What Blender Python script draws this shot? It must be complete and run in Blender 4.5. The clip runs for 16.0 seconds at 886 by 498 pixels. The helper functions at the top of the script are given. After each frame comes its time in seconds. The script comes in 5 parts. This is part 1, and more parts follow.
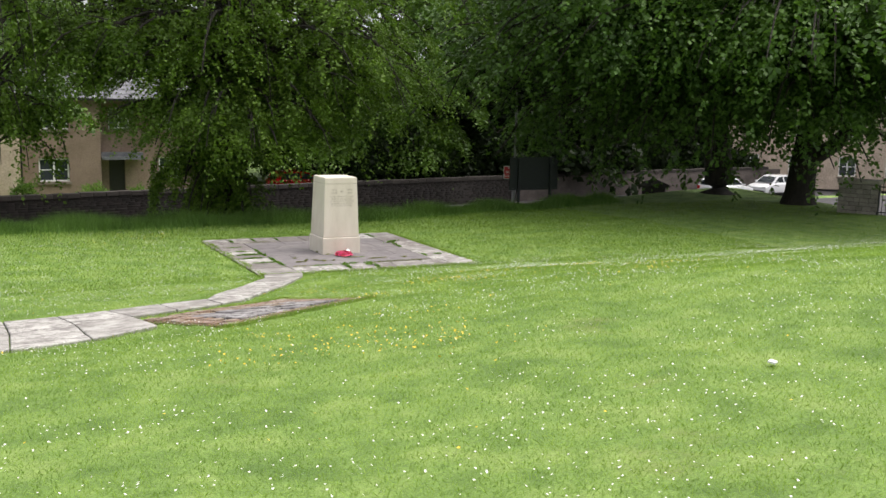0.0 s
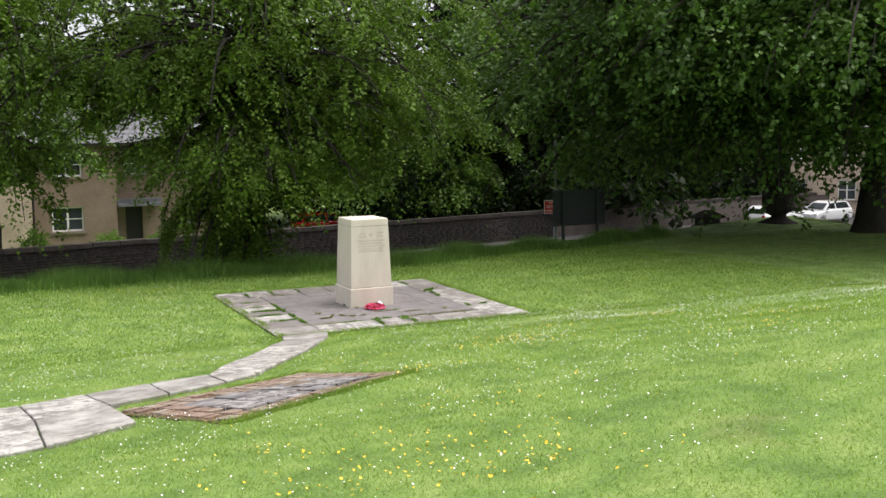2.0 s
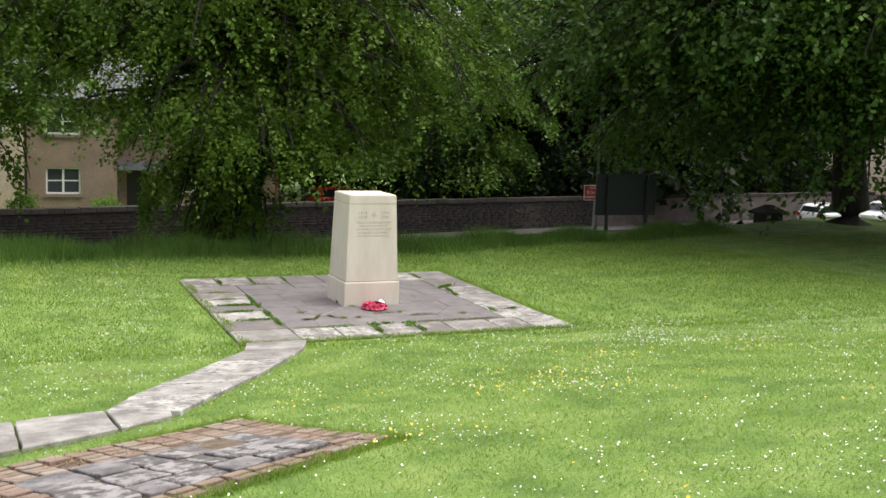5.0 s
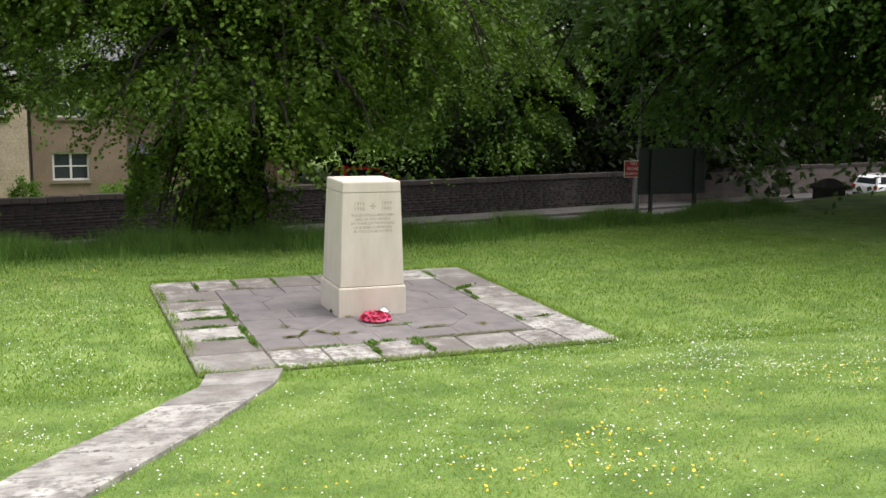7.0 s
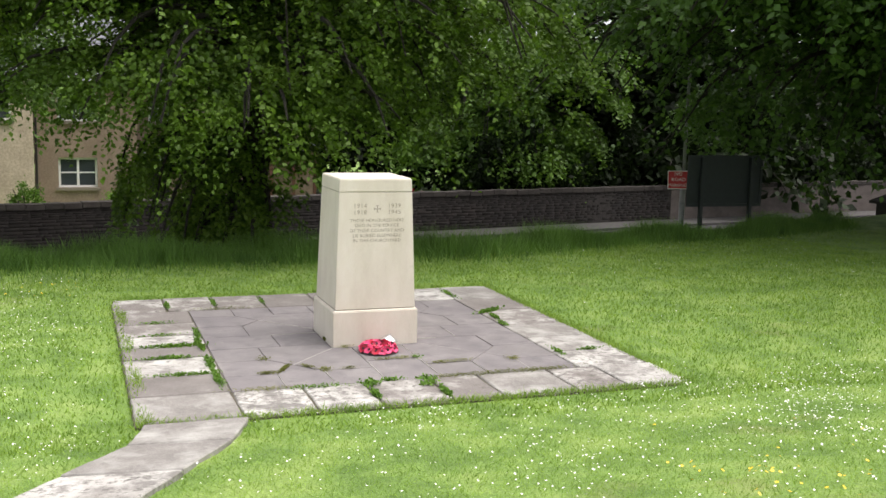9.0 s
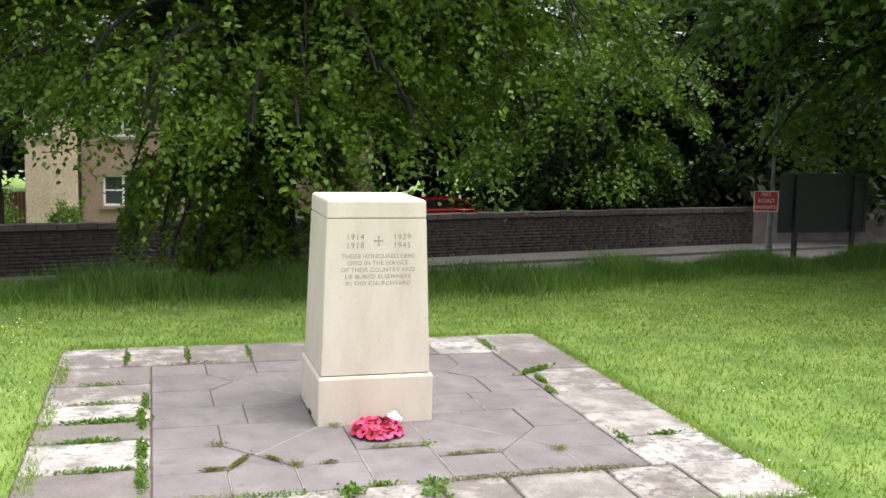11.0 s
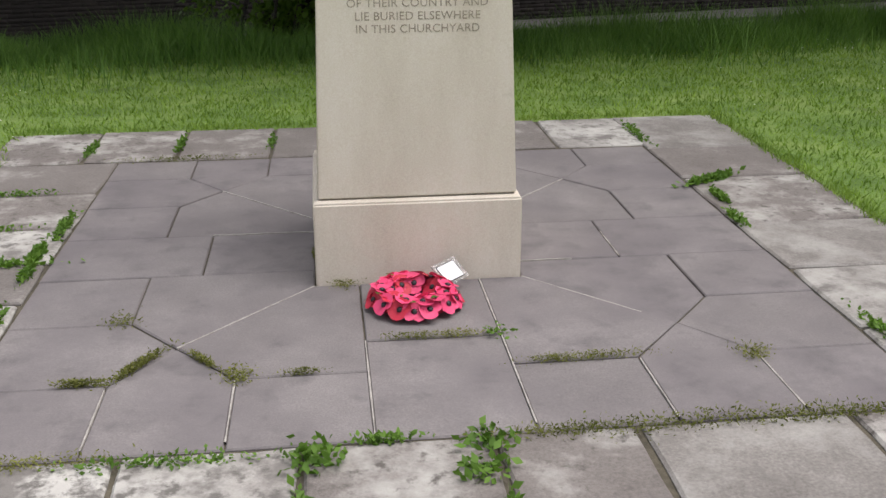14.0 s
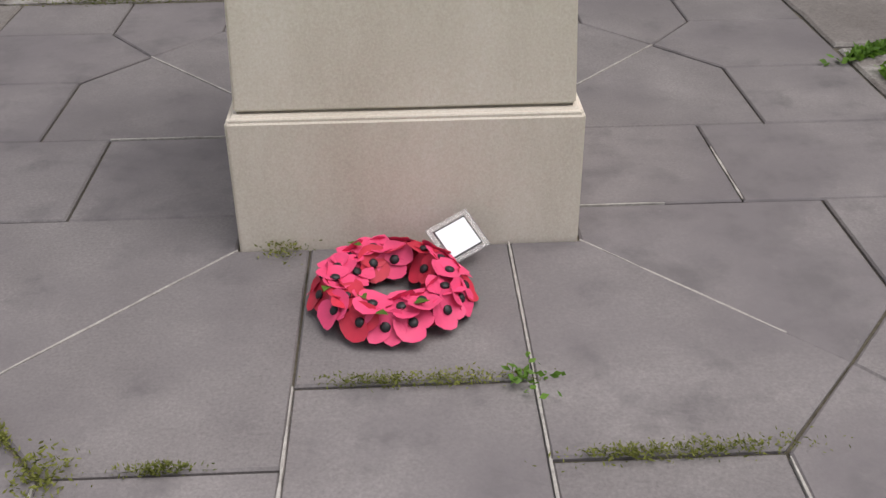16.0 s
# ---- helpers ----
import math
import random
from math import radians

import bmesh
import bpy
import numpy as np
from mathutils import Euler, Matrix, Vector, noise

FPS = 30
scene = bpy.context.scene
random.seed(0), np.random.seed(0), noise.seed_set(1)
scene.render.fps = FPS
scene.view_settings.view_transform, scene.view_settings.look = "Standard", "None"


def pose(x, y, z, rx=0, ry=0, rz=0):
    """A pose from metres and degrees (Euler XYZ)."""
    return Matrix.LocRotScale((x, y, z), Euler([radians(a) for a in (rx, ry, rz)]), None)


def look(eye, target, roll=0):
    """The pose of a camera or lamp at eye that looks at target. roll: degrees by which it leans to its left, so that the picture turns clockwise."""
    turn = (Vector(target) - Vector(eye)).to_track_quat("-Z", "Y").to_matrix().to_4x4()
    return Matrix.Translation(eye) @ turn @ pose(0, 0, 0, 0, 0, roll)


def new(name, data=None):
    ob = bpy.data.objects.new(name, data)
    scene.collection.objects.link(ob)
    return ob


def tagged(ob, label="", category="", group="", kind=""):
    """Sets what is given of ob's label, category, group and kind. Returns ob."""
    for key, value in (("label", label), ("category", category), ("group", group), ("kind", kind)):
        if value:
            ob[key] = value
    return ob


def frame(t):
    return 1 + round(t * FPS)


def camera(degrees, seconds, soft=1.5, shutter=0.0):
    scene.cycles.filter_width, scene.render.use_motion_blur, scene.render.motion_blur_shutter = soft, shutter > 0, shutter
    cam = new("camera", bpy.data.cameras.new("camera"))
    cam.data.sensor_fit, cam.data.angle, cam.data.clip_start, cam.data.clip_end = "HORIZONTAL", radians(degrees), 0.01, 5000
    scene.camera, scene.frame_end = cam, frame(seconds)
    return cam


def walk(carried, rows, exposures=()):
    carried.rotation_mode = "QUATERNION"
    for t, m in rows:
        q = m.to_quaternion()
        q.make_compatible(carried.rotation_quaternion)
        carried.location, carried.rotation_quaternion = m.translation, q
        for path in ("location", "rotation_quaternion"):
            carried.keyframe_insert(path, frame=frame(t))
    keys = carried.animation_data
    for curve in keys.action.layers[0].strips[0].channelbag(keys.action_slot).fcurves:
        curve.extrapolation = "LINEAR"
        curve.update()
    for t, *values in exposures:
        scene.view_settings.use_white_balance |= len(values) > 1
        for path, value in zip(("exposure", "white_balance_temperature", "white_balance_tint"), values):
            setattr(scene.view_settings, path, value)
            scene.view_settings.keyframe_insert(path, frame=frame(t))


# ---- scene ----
cam = camera(46.8, 16.0)
PATH = [
    (0, (-9.074, -24.14, 4.045), (-8.185, -22.374, 3.742), 1.4),
    (0.5, (-8.777, -23.352, 3.987), (-7.929, -21.578, 3.621), 0.9),
    (1, (-8.474, -22.458, 3.912), (-7.605, -20.67, 3.696), 0.6),
    (1.5, (-8.12, -21.76, 3.829), (-7.268, -19.962, 3.624), 0.3),
    (2, (-7.884, -20.947, 3.792), (-7.041, -19.148, 3.56), -0.5),
    (2.5, (-7.561, -20.278, 3.656), (-6.712, -18.487, 3.383), -1.6),
    (3, (-7.246, -19.585, 3.65), (-6.377, -17.816, 3.309), 1.2),
    (3.5, (-6.913, -18.949, 3.582), (-6.017, -17.196, 3.231), 0.8),
    (4, (-6.515, -18.192, 3.522), (-5.65, -16.418, 3.197), 2.0),
    (4.5, (-6.234, -17.49, 3.419), (-5.413, -15.695, 3.098), 1.7),
    (5, (-5.825, -16.772, 3.367), (-5.031, -14.956, 3.098), 2.2),
    (5.2, (-5.703, -16.494, 3.356), (-4.921, -14.672, 3.094), 2.0),
    (7.3, (-4.133, -13.639, 3.195), (-3.409, -11.802, 2.876), 1.0),
    (7.5, (-4.048, -13.397, 3.156), (-3.33, -11.552, 2.872), 1.1),
    (8, (-3.804, -12.76, 2.995), (-3.102, -10.905, 2.736), 1.2),
    (8.5, (-3.491, -12.131, 2.847), (-2.802, -10.275, 2.565), 1.8),
    (8.7, (-3.386, -11.855, 2.815), (-2.701, -9.999, 2.527), 1.7),
    (10.8, (-1.877, -8.981, 2.576), (-1.308, -7.078, 2.344), 1.3),
    (11, (-1.807, -8.749, 2.581), (-1.261, -6.842, 2.328), 1.4),
    (11.5, (-1.635, -8.123, 2.458), (-1.098, -6.218, 2.174), 1.3),
    (12, (-1.338, -7.468, 2.371), (-0.875, -5.549, 2.051), 0.6),
    (12.5, (-1.204, -6.87, 2.207), (-0.799, -4.943, 1.854), 1.4),
    (13, (-0.827, -6.248, 2.064), (-0.501, -4.337, 1.571), 0.3),
    (13.5, (-0.633, -5.676, 1.978), (-0.374, -3.785, 1.378), 1.3),
    (14, (-0.41, -5.065, 1.86), (-0.196, -3.202, 1.166), -0.2),
    (14.5, (-0.251, -4.521, 1.772), (-0.072, -2.683, 1.003), 1.1),
    (15, (-0.143, -3.97, 1.68), (0.013, -2.165, 0.832), -0.4),
    (15.5, (0.034, -3.484, 1.596), (0.132, -1.719, 0.661), 0.6),
    (16, (-0.002, -3.07, 1.541), (0.064, -1.36, 0.505), -0.6),
]
walk(cam, [(t, look(eye, target, roll)) for t, eye, target, roll in PATH],
     [(0, 1.1, 6600, 14), (2, 1.12, 6600, 14), (2.5, 1.36, 6600, 14), (3, 1.13, 6600, 14), (4, 1.15, 6600, 14), (7.5, 1.12, 6600, 14), (8, 1.3, 6600, 14), (8.7, 1.3, 6600, 14), (11, 1.55, 6550, 15), (11.5, 1.5, 6550, 15), (12.5, 1.32, 6500, 16), (13.5, 0.9, 6450, 16), (14.5, 0.6, 6450, 16), (16, 0.5, 6450, 16)])

# world, sun and exposure
world = bpy.data.worlds.new("world")
scene.world = world
world.use_nodes = True
wn = world.node_tree
bg = wn.nodes["Background"]
sky = wn.nodes.new("ShaderNodeTexSky")
sky.sky_type, sky.sun_disc = "NISHITA", False
sky.sun_elevation, sky.sun_rotation = radians(67), radians(101)
sky.air_density, sky.dust_density, sky.ozone_density = 1.0, 4.0, 1.0
# a pale cloud cover over the clear sky
cover = wn.nodes.new("ShaderNodeMix")
cover.data_type = "RGBA"
cover.inputs[0].default_value = 0.7
cover.inputs[7].default_value = (8.2, 8.5, 8.8, 1)
wn.links.new(sky.outputs[0], cover.inputs[6])
wn.links.new(cover.outputs[2], bg.inputs[0])
bg.inputs[1].default_value = 0.062
sun_data = bpy.data.lights.new("sun", "SUN")
sun_data.energy, sun_data.angle, sun_data.color = 2.4, radians(60), (1.0, 0.97, 0.92)
sun = new("sun", sun_data)
sun.matrix_world = look((17, -3.3, 40), (0, 0, 0))


# ---- materials ----
def nodes_of(name):
    m = bpy.data.materials.new(name)
    m.use_nodes = True
    n, l = m.node_tree.nodes, m.node_tree.links
    return m, n, l, n["Principled BSDF"]


def noise_node(n, l, scale, detail=6.0, rough=0.6, stretch=None):
    tex = n.new("ShaderNodeTexNoise")
    tex.inputs["Scale"].default_value, tex.inputs["Detail"].default_value, tex.inputs["Roughness"].default_value = scale, detail, rough
    geo = n.new("ShaderNodeNewGeometry")
    src = geo.outputs["Position"]
    if stretch:
        mp = n.new("ShaderNodeMapping")
        mp.inputs["Scale"].default_value = stretch
        l.new(src, mp.inputs["Vector"])
        src = mp.outputs["Vector"]
    l.new(src, tex.inputs["Vector"])
    return tex.outputs["Fac"]


def ramp_node(n, l, fac, stops):
    r = n.new("ShaderNodeValToRGB")
    while len(r.color_ramp.elements) < len(stops):
        r.color_ramp.elements.new(0.5)
    for e, (p, c) in zip(r.color_ramp.elements, stops):
        e.position, e.color = p, (*c, 1)
    l.new(fac, r.inputs[0])
    return r.outputs[0]


def mix_node(n, l, fac, a, b, mode="MIX"):
    m = n.new("ShaderNodeMix")
    m.data_type, m.blend_type = "RGBA", mode
    for socket, v in ((0, fac), (6, a), (7, b)):
        if isinstance(v, (int, float)):
            m.inputs[socket].default_value = v
        elif isinstance(v, tuple):
            m.inputs[socket].default_value = (*v, 1)
        else:
            l.new(v, m.inputs[socket])
    return m.outputs[2]


def surface(name, stops, scale=4.0, fine=60.0, rough=0.85, bump=0.3, metal=0.0, vary=0.0, island=0.0, fine_amount=0.35, patches=None, stretch=None, bump_size=0.02):
    """Large-scale colour from stops, fine grain over it, fine relief; vary: per object, island: per loose piece; patches: (scale, from, to, colour)."""
    m, n, l, p = nodes_of(name)
    col = ramp_node(n, l, noise_node(n, l, scale, stretch=stretch), stops)
    grain = noise_node(n, l, fine, 4.0, 0.7)
    col = mix_node(n, l, fine_amount, col, ramp_node(n, l, grain, [(0.25, (0.25, 0.25, 0.25)), (0.75, (0.95, 0.95, 0.95))]), "OVERLAY")
    if patches:
        for s, lo, hi, c in patches:
            spot = n.new("ShaderNodeMapRange")
            spot.inputs["From Min"].default_value, spot.inputs["From Max"].default_value = lo, hi
            src = noise_node(n, l, s, 8.0, 0.65)
            if vary:
                info = n.new("ShaderNodeObjectInfo")
                add = n.new("ShaderNodeMath")
                add.operation = "MULTIPLY_ADD"
                add.inputs[1].default_value = vary * 0.9
                l.new(info.outputs["Random"], add.inputs[0])
                l.new(src, add.inputs[2])
                src = add.outputs[0]
            l.new(src, spot.inputs["Value"])
            col = mix_node(n, l, spot.outputs[0], col, c)
    for amount, node, socket in ((vary, "ShaderNodeObjectInfo", "Random"), (island, "ShaderNodeNewGeometry", "Random Per Island")):
        if amount:
            rnd = n.new(node)
            tone = ramp_node(n, l, rnd.outputs[socket], [(0.0, (1 - amount,) * 3), (1.0, (1.0, 1.0, 1.0))])
            col = mix_node(n, l, 1.0, col, tone, "MULTIPLY")
    l.new(col, p.inputs["Base Color"])
    p.inputs["Roughness"].default_value, p.inputs["Metallic"].default_value = rough, metal
    if bump:
        b = n.new("ShaderNodeBump")
        b.inputs["Strength"].default_value, b.inputs["Distance"].default_value = bump, bump_size
        l.new(grain, b.inputs["Height"])
        l.new(b.outputs[0], p.inputs["Normal"])
    return m


def leaf_material(name, dark, light, gloss=0.6, through_amount=0.45, patch=0.8, deep=0.42, shine=0.22):
    m, n, l, p = nodes_of(name)
    rnd = n.new("ShaderNodeNewGeometry")
    col = ramp_node(n, l, rnd.outputs["Random Per Island"], [(0.0, tuple(0.5 * (c + k) for c, k in zip(dark, light))), (0.7, light), (1.0, tuple(min(1, c * 1.25) for c in light))])
    # noise patches: mottled tone in grass, painted shade between clumps in tree crowns
    big = ramp_node(n, l, noise_node(n, l, patch, 3.0), [(0.36, (deep, deep * 1.1, deep)), (0.64, (1.0, 1.0, 0.92))])
    col = mix_node(n, l, 1.0, col, big, "MULTIPLY")
    l.new(col, p.inputs["Base Color"])
    p.inputs["Roughness"].default_value = gloss
    p.inputs["Specular IOR Level"].default_value = shine
    t = n.new("ShaderNodeBsdfTranslucent")
    l.new(mix_node(n, l, 1.0, col, (0.9, 1.0, 0.45), "MULTIPLY"), t.inputs["Color"])
    mx = n.new("ShaderNodeMixShader")
    mx.inputs[0].default_value = through_amount
    out = n["Material Output"]
    l.new(p.outputs[0], mx.inputs[1])
    l.new(t.outputs[0], mx.inputs[2])
    l.new(mx.outputs[0], out.inputs["Surface"])
    return m


def plain(name, colour, rough=0.5, metal=0.0, coat=0.0, wear=0.15):
    m, n, l, p = nodes_of(name)
    tone = ramp_node(n, l, noise_node(n, l, 9.0, 5.0), [(0.3, tuple(c * (1 - wear) for c in colour)), (0.7, colour)])
    l.new(tone, p.inputs["Base Color"])
    p.inputs["Roughness"].default_value, p.inputs["Metallic"].default_value, p.inputs["Coat Weight"].default_value = rough, metal, coat
    return m


def glass_material(name, tint=(0.05, 0.06, 0.065)):
    m, n, l, p = nodes_of(name)
    p.inputs["Base Color"].default_value = (*tint, 1)
    p.inputs["Roughness"].default_value = 0.04
    p.inputs["Specular IOR Level"].default_value = 0.7
    return m


M_SOIL = surface("lawn_soil", [(0.34, (0.075, 0.138, 0.024)), (0.5, (0.122, 0.202, 0.038)), (0.66, (0.175, 0.25, 0.06))], 1.6, 40, 0.95, 0.8, fine_amount=0.75, bump_size=0.02,
                 patches=[(0.55, 0.60, 0.75, (0.17, 0.19, 0.06)), (2.2, 0.70, 0.80, (0.16, 0.14, 0.07))])
M_GRASS = leaf_material("grass_blades", (0.068, 0.128, 0.022), (0.265, 0.39, 0.075), 0.55, 0.45, 1.5, 0.7)
M_LONG = leaf_material("long_grass_blades", (0.075, 0.15, 0.03), (0.15, 0.27, 0.06), 0.55, 0.35, 0.9, 0.55)
M_LEAF = leaf_material("lime_leaves", (0.030, 0.066, 0.011), (0.150, 0.250, 0.034), 0.5, 0.36, 0.65, 0.5, 0.3)
M_LEAF_B = leaf_material("beech_leaves", (0.016, 0.045, 0.010), (0.115, 0.212, 0.046), 0.5, 0.34, 0.6, 0.5, 0.3)
M_LEAF_C = leaf_material("street_tree_leaves", (0.028, 0.07, 0.013), (0.135, 0.24, 0.042), 0.45, 0.35, 0.8, 0.55, 0.3)
# near-black green: the wood's interior shade is put into the leaf colour
M_WOOD_SHADE = leaf_material("shaded_wood_leaves", (0.006, 0.014, 0.004), (0.016, 0.03, 0.008))
M_WEED = leaf_material("weed_leaves", (0.07, 0.15, 0.025), (0.17, 0.30, 0.06), 0.55, 0.4, 6.0, 0.6)
M_MOSS = leaf_material("joint_moss", (0.10, 0.115, 0.026), (0.24, 0.25, 0.07), 0.9, 0.25)
M_BARK = surface("bark", [(0.3, (0.016, 0.013, 0.011)), (0.7, (0.042, 0.035, 0.028))], 6, 40, 0.95, 0.9, stretch=(1, 1, 0.25), bump_size=0.05)
M_STONE = surface("portland_stone", [(0.25, (0.53, 0.47, 0.395)), (0.55, (0.62, 0.56, 0.475)), (0.8, (0.675, 0.62, 0.54))], 2.5, 140, 0.85, 0.18, fine_amount=0.25,
                  patches=[(5.0, 0.66, 0.85, (0.36, 0.315, 0.25))], stretch=(1.6, 1.6, 0.5), bump_size=0.004)
# darker stone tone: the shade inside the carving is put into the colour
M_CUT_SHADE = surface("engraving_shade_stone", [(0.3, (0.22, 0.188, 0.15)), (0.7, (0.37, 0.325, 0.265))], 30, 120, 0.95, 0.1)
M_JOINT = surface("shadow_joint_mortar", [(0.3, (0.14, 0.12, 0.10)), (0.7, (0.24, 0.21, 0.17))], 12, 90, 0.95, 0.2)
M_SLAB = surface("grey_flagstone", [(0.25, (0.150, 0.137, 0.136)), (0.55, (0.198, 0.183, 0.18)), (0.8, (0.247, 0.23, 0.225))], 2.2, 110, 0.82, 0.3, vary=0.14, fine_amount=0.4,
                 patches=[(1.3, 0.46, 0.7, (0.155, 0.141, 0.145)), (5.0, 0.6, 0.78, (0.128, 0.118, 0.12)), (11.0, 0.78, 0.92, (0.27, 0.255, 0.245))], bump_size=0.006)
M_LICHEN = surface("lichened_flagstone", [(0.25, (0.16, 0.146, 0.134)), (0.6, (0.25, 0.235, 0.217)), (0.85, (0.34, 0.325, 0.30))], 3.0, 80, 0.92, 0.5, vary=0.2, fine_amount=0.55,
                   patches=[(2.0, 0.46, 0.76, (0.52, 0.51, 0.475)), (4.5, 0.60, 0.74, (0.19, 0.178, 0.165)), (14.0, 0.66, 0.78, (0.14, 0.132, 0.12))], bump_size=0.01)
M_DULLSLAB = surface("dull_border_flagstone", [(0.25, (0.135, 0.12, 0.11)), (0.6, (0.195, 0.178, 0.165)), (0.85, (0.27, 0.25, 0.235))], 2.6, 80, 0.92, 0.5, vary=0.2, fine_amount=0.5,
                     patches=[(2.6, 0.62, 0.8, (0.42, 0.41, 0.38)), (12.0, 0.68, 0.8, (0.11, 0.10, 0.09))], bump_size=0.01)
M_PALEMORTAR = surface("pale_mortar", [(0.3, (0.25, 0.235, 0.215)), (0.7, (0.42, 0.40, 0.37))], 20, 90, 0.95, 0.3)
M_EARTH = surface("joint_earth", [(0.3, (0.05, 0.045, 0.032)), (0.7, (0.12, 0.105, 0.075))], 10, 60, 1.0, 0.6)
M_BRICK = surface("paving_brick", [(0.3, (0.215, 0.15, 0.118)), (0.7, (0.315, 0.232, 0.185))], 5, 70, 0.95, 0.5, vary=0.25, fine_amount=0.5,
                  patches=[(3.0, 0.54, 0.72, (0.22, 0.165, 0.115)), (1.6, 0.58, 0.74, (0.30, 0.265, 0.22))], bump_size=0.008)
M_DEBRIS = surface("dry_moss_debris", [(0.3, (0.085, 0.064, 0.045)), (0.7, (0.20, 0.15, 0.10))], 8, 60, 1.0, 0.9)
M_STRAW = surface("dry_leaf_crumbs", [(0.3, (0.20, 0.12, 0.065)), (0.7, (0.36, 0.24, 0.14))], 9, 60, 1.0, 0.0, island=0.5)
M_PLAQUE = surface("weathered_ledger_stone", [(0.35, (0.11, 0.102, 0.105)), (0.65, (0.175, 0.163, 0.166))], 3, 70, 0.9, 0.6, vary=0.25, fine_amount=0.5,
                   patches=[(4.2, 0.46, 0.68, (0.33, 0.318, 0.315)), (9.0, 0.6, 0.72, (0.10, 0.094, 0.09))], bump_size=0.01)
M_ASPHALT = surface("asphalt", [(0.3, (0.028, 0.027, 0.028)), (0.7, (0.044, 0.042, 0.043))], 0.7, 45, 0.8, 0.4, fine_amount=0.5)
M_PAVE = surface("pavement_concrete", [(0.3, (0.034, 0.032, 0.031)), (0.7, (0.055, 0.052, 0.049))], 1.4, 50, 0.9, 0.3)
M_WALLSTONE = surface("dark_wall_stone", [(0.3, (0.014, 0.011, 0.0095)), (0.6, (0.025, 0.019, 0.0165)), (0.85, (0.042, 0.033, 0.027))], 1.6, 30, 0.95, 0.5, vary=0.3, island=0.22, fine_amount=0.35)
M_COPING = surface("wall_coping_stone", [(0.3, (0.028, 0.023, 0.02)), (0.7, (0.052, 0.044, 0.038))], 2.0, 40, 0.95, 0.5, vary=0.35)
M_MORTAR = surface("wall_mortar", [(0.3, (0.02, 0.017, 0.015)), (0.7, (0.034, 0.03, 0.027))], 5, 50, 1.0, 0.4)
M_ROUGHCAST = surface("roughcast_wall", [(0.3, (0.075, 0.062, 0.056)), (0.7, (0.12, 0.10, 0.09))], 0.9, 45, 0.95, 0.4, fine_amount=0.4,
                      patches=[(0.6, 0.5, 0.72, (0.045, 0.037, 0.034))], stretch=(1, 1, 2.5))
M_PIER = surface("weathered_pier_stone", [(0.3, (0.20, 0.175, 0.15)), (0.7, (0.32, 0.29, 0.25))], 3.0, 40, 0.95, 0.5, vary=0.3, fine_amount=0.5)
M_RENDER = surface("brown_house_stone", [(0.3, (0.205, 0.148, 0.112)), (0.7, (0.285, 0.21, 0.162))], 1.2, 14, 0.95, 0.5, fine_amount=0.4)
M_PALEST = surface("pale_house_stone", [(0.3, (0.40, 0.315, 0.245)), (0.7, (0.54, 0.44, 0.35))], 1.5, 10, 0.95, 0.5, fine_amount=0.5)
M_SLATE = surface("roof_slate", [(0.3, (0.10, 0.105, 0.115)), (0.7, (0.18, 0.185, 0.20))], 2, 25, 0.6, 0.4, island=0.3)
M_WHITE = plain("white_window_paint", (0.80, 0.80, 0.78), 0.4)
M_PANE = glass_material("window_pane")
M_SILL = plain("stone_sill", (0.24, 0.20, 0.16), 0.9)
M_DARKPAINT = plain("dark_paint", (0.025, 0.022, 0.022), 0.5)
M_DOOR = plain("brown_door_paint", (0.11, 0.045, 0.032), 0.5)
M_RED = plain("red_car_paint", (0.46, 0.018, 0.02), 0.25, 0.0, 0.8, 0.05)
M_SILVER = plain("white_car_paint", (0.74, 0.75, 0.76), 0.25, 0.0, 0.8, 0.05)
M_TYRE = plain("tyre_rubber", (0.02, 0.02, 0.02), 0.9)
M_RIM = plain("alloy_rim", (0.5, 0.5, 0.52), 0.3, 0.9)
M_LAMPRED = plain("red_lamp_plastic", (0.5, 0.02, 0.02), 0.2)
M_LAMPWHITE = plain("clear_lamp_plastic", (0.75, 0.75, 0.75), 0.15)
M_CARAVAN = plain("caravan_panel", (0.78, 0.78, 0.75), 0.35)
M_BOARD = plain("dark_green_board_paint", (0.016, 0.022, 0.02), 0.6, wear=0.4)
M_POST = surface("grey_lamp_column", [(0.3, (0.13, 0.13, 0.125)), (0.7, (0.22, 0.22, 0.21))], 5, 60, 0.7, 0.2)
M_SIGNRED = plain("red_sign_face", (0.55, 0.03, 0.04), 0.4)
M_SIGNWHITE = plain("white_sign_paint", (0.8, 0.8, 0.8), 0.4)
M_PETAL = plain("red_poppy_paper", (0.86, 0.07, 0.20), 0.6, wear=0.3)
M_PETAL_B = plain("deep_red_poppy_paper", (0.60, 0.025, 0.06), 0.6, wear=0.3)
M_CENTRE = plain("black_poppy_centre", (0.012, 0.011, 0.014), 0.5)
M_CARD = plain("white_card", (0.82, 0.84, 0.88), 0.5, wear=0.03)
M_SLEEVE, n_, l_, p_ = nodes_of("clear_plastic_sleeve")
p_.inputs["Base Color"].default_value, p_.inputs["Roughness"].default_value = (0.95, 0.96, 0.97, 1), 0.12
p_.inputs["Transmission Weight"].default_value, p_.inputs["IOR"].default_value = 0.9, 1.3
M_DAISY = plain("daisy_petals", (0.82, 0.82, 0.78), 0.7, wear=0.1)
M_BUTTER = plain("buttercup_petals", (0.78, 0.56, 0.02), 0.45, wear=0.15)
M_IRON = plain("black_iron", (0.015, 0.015, 0.016), 0.5)
M_LITTER = plain("white_paper", (0.8, 0.8, 0.8), 0.8)


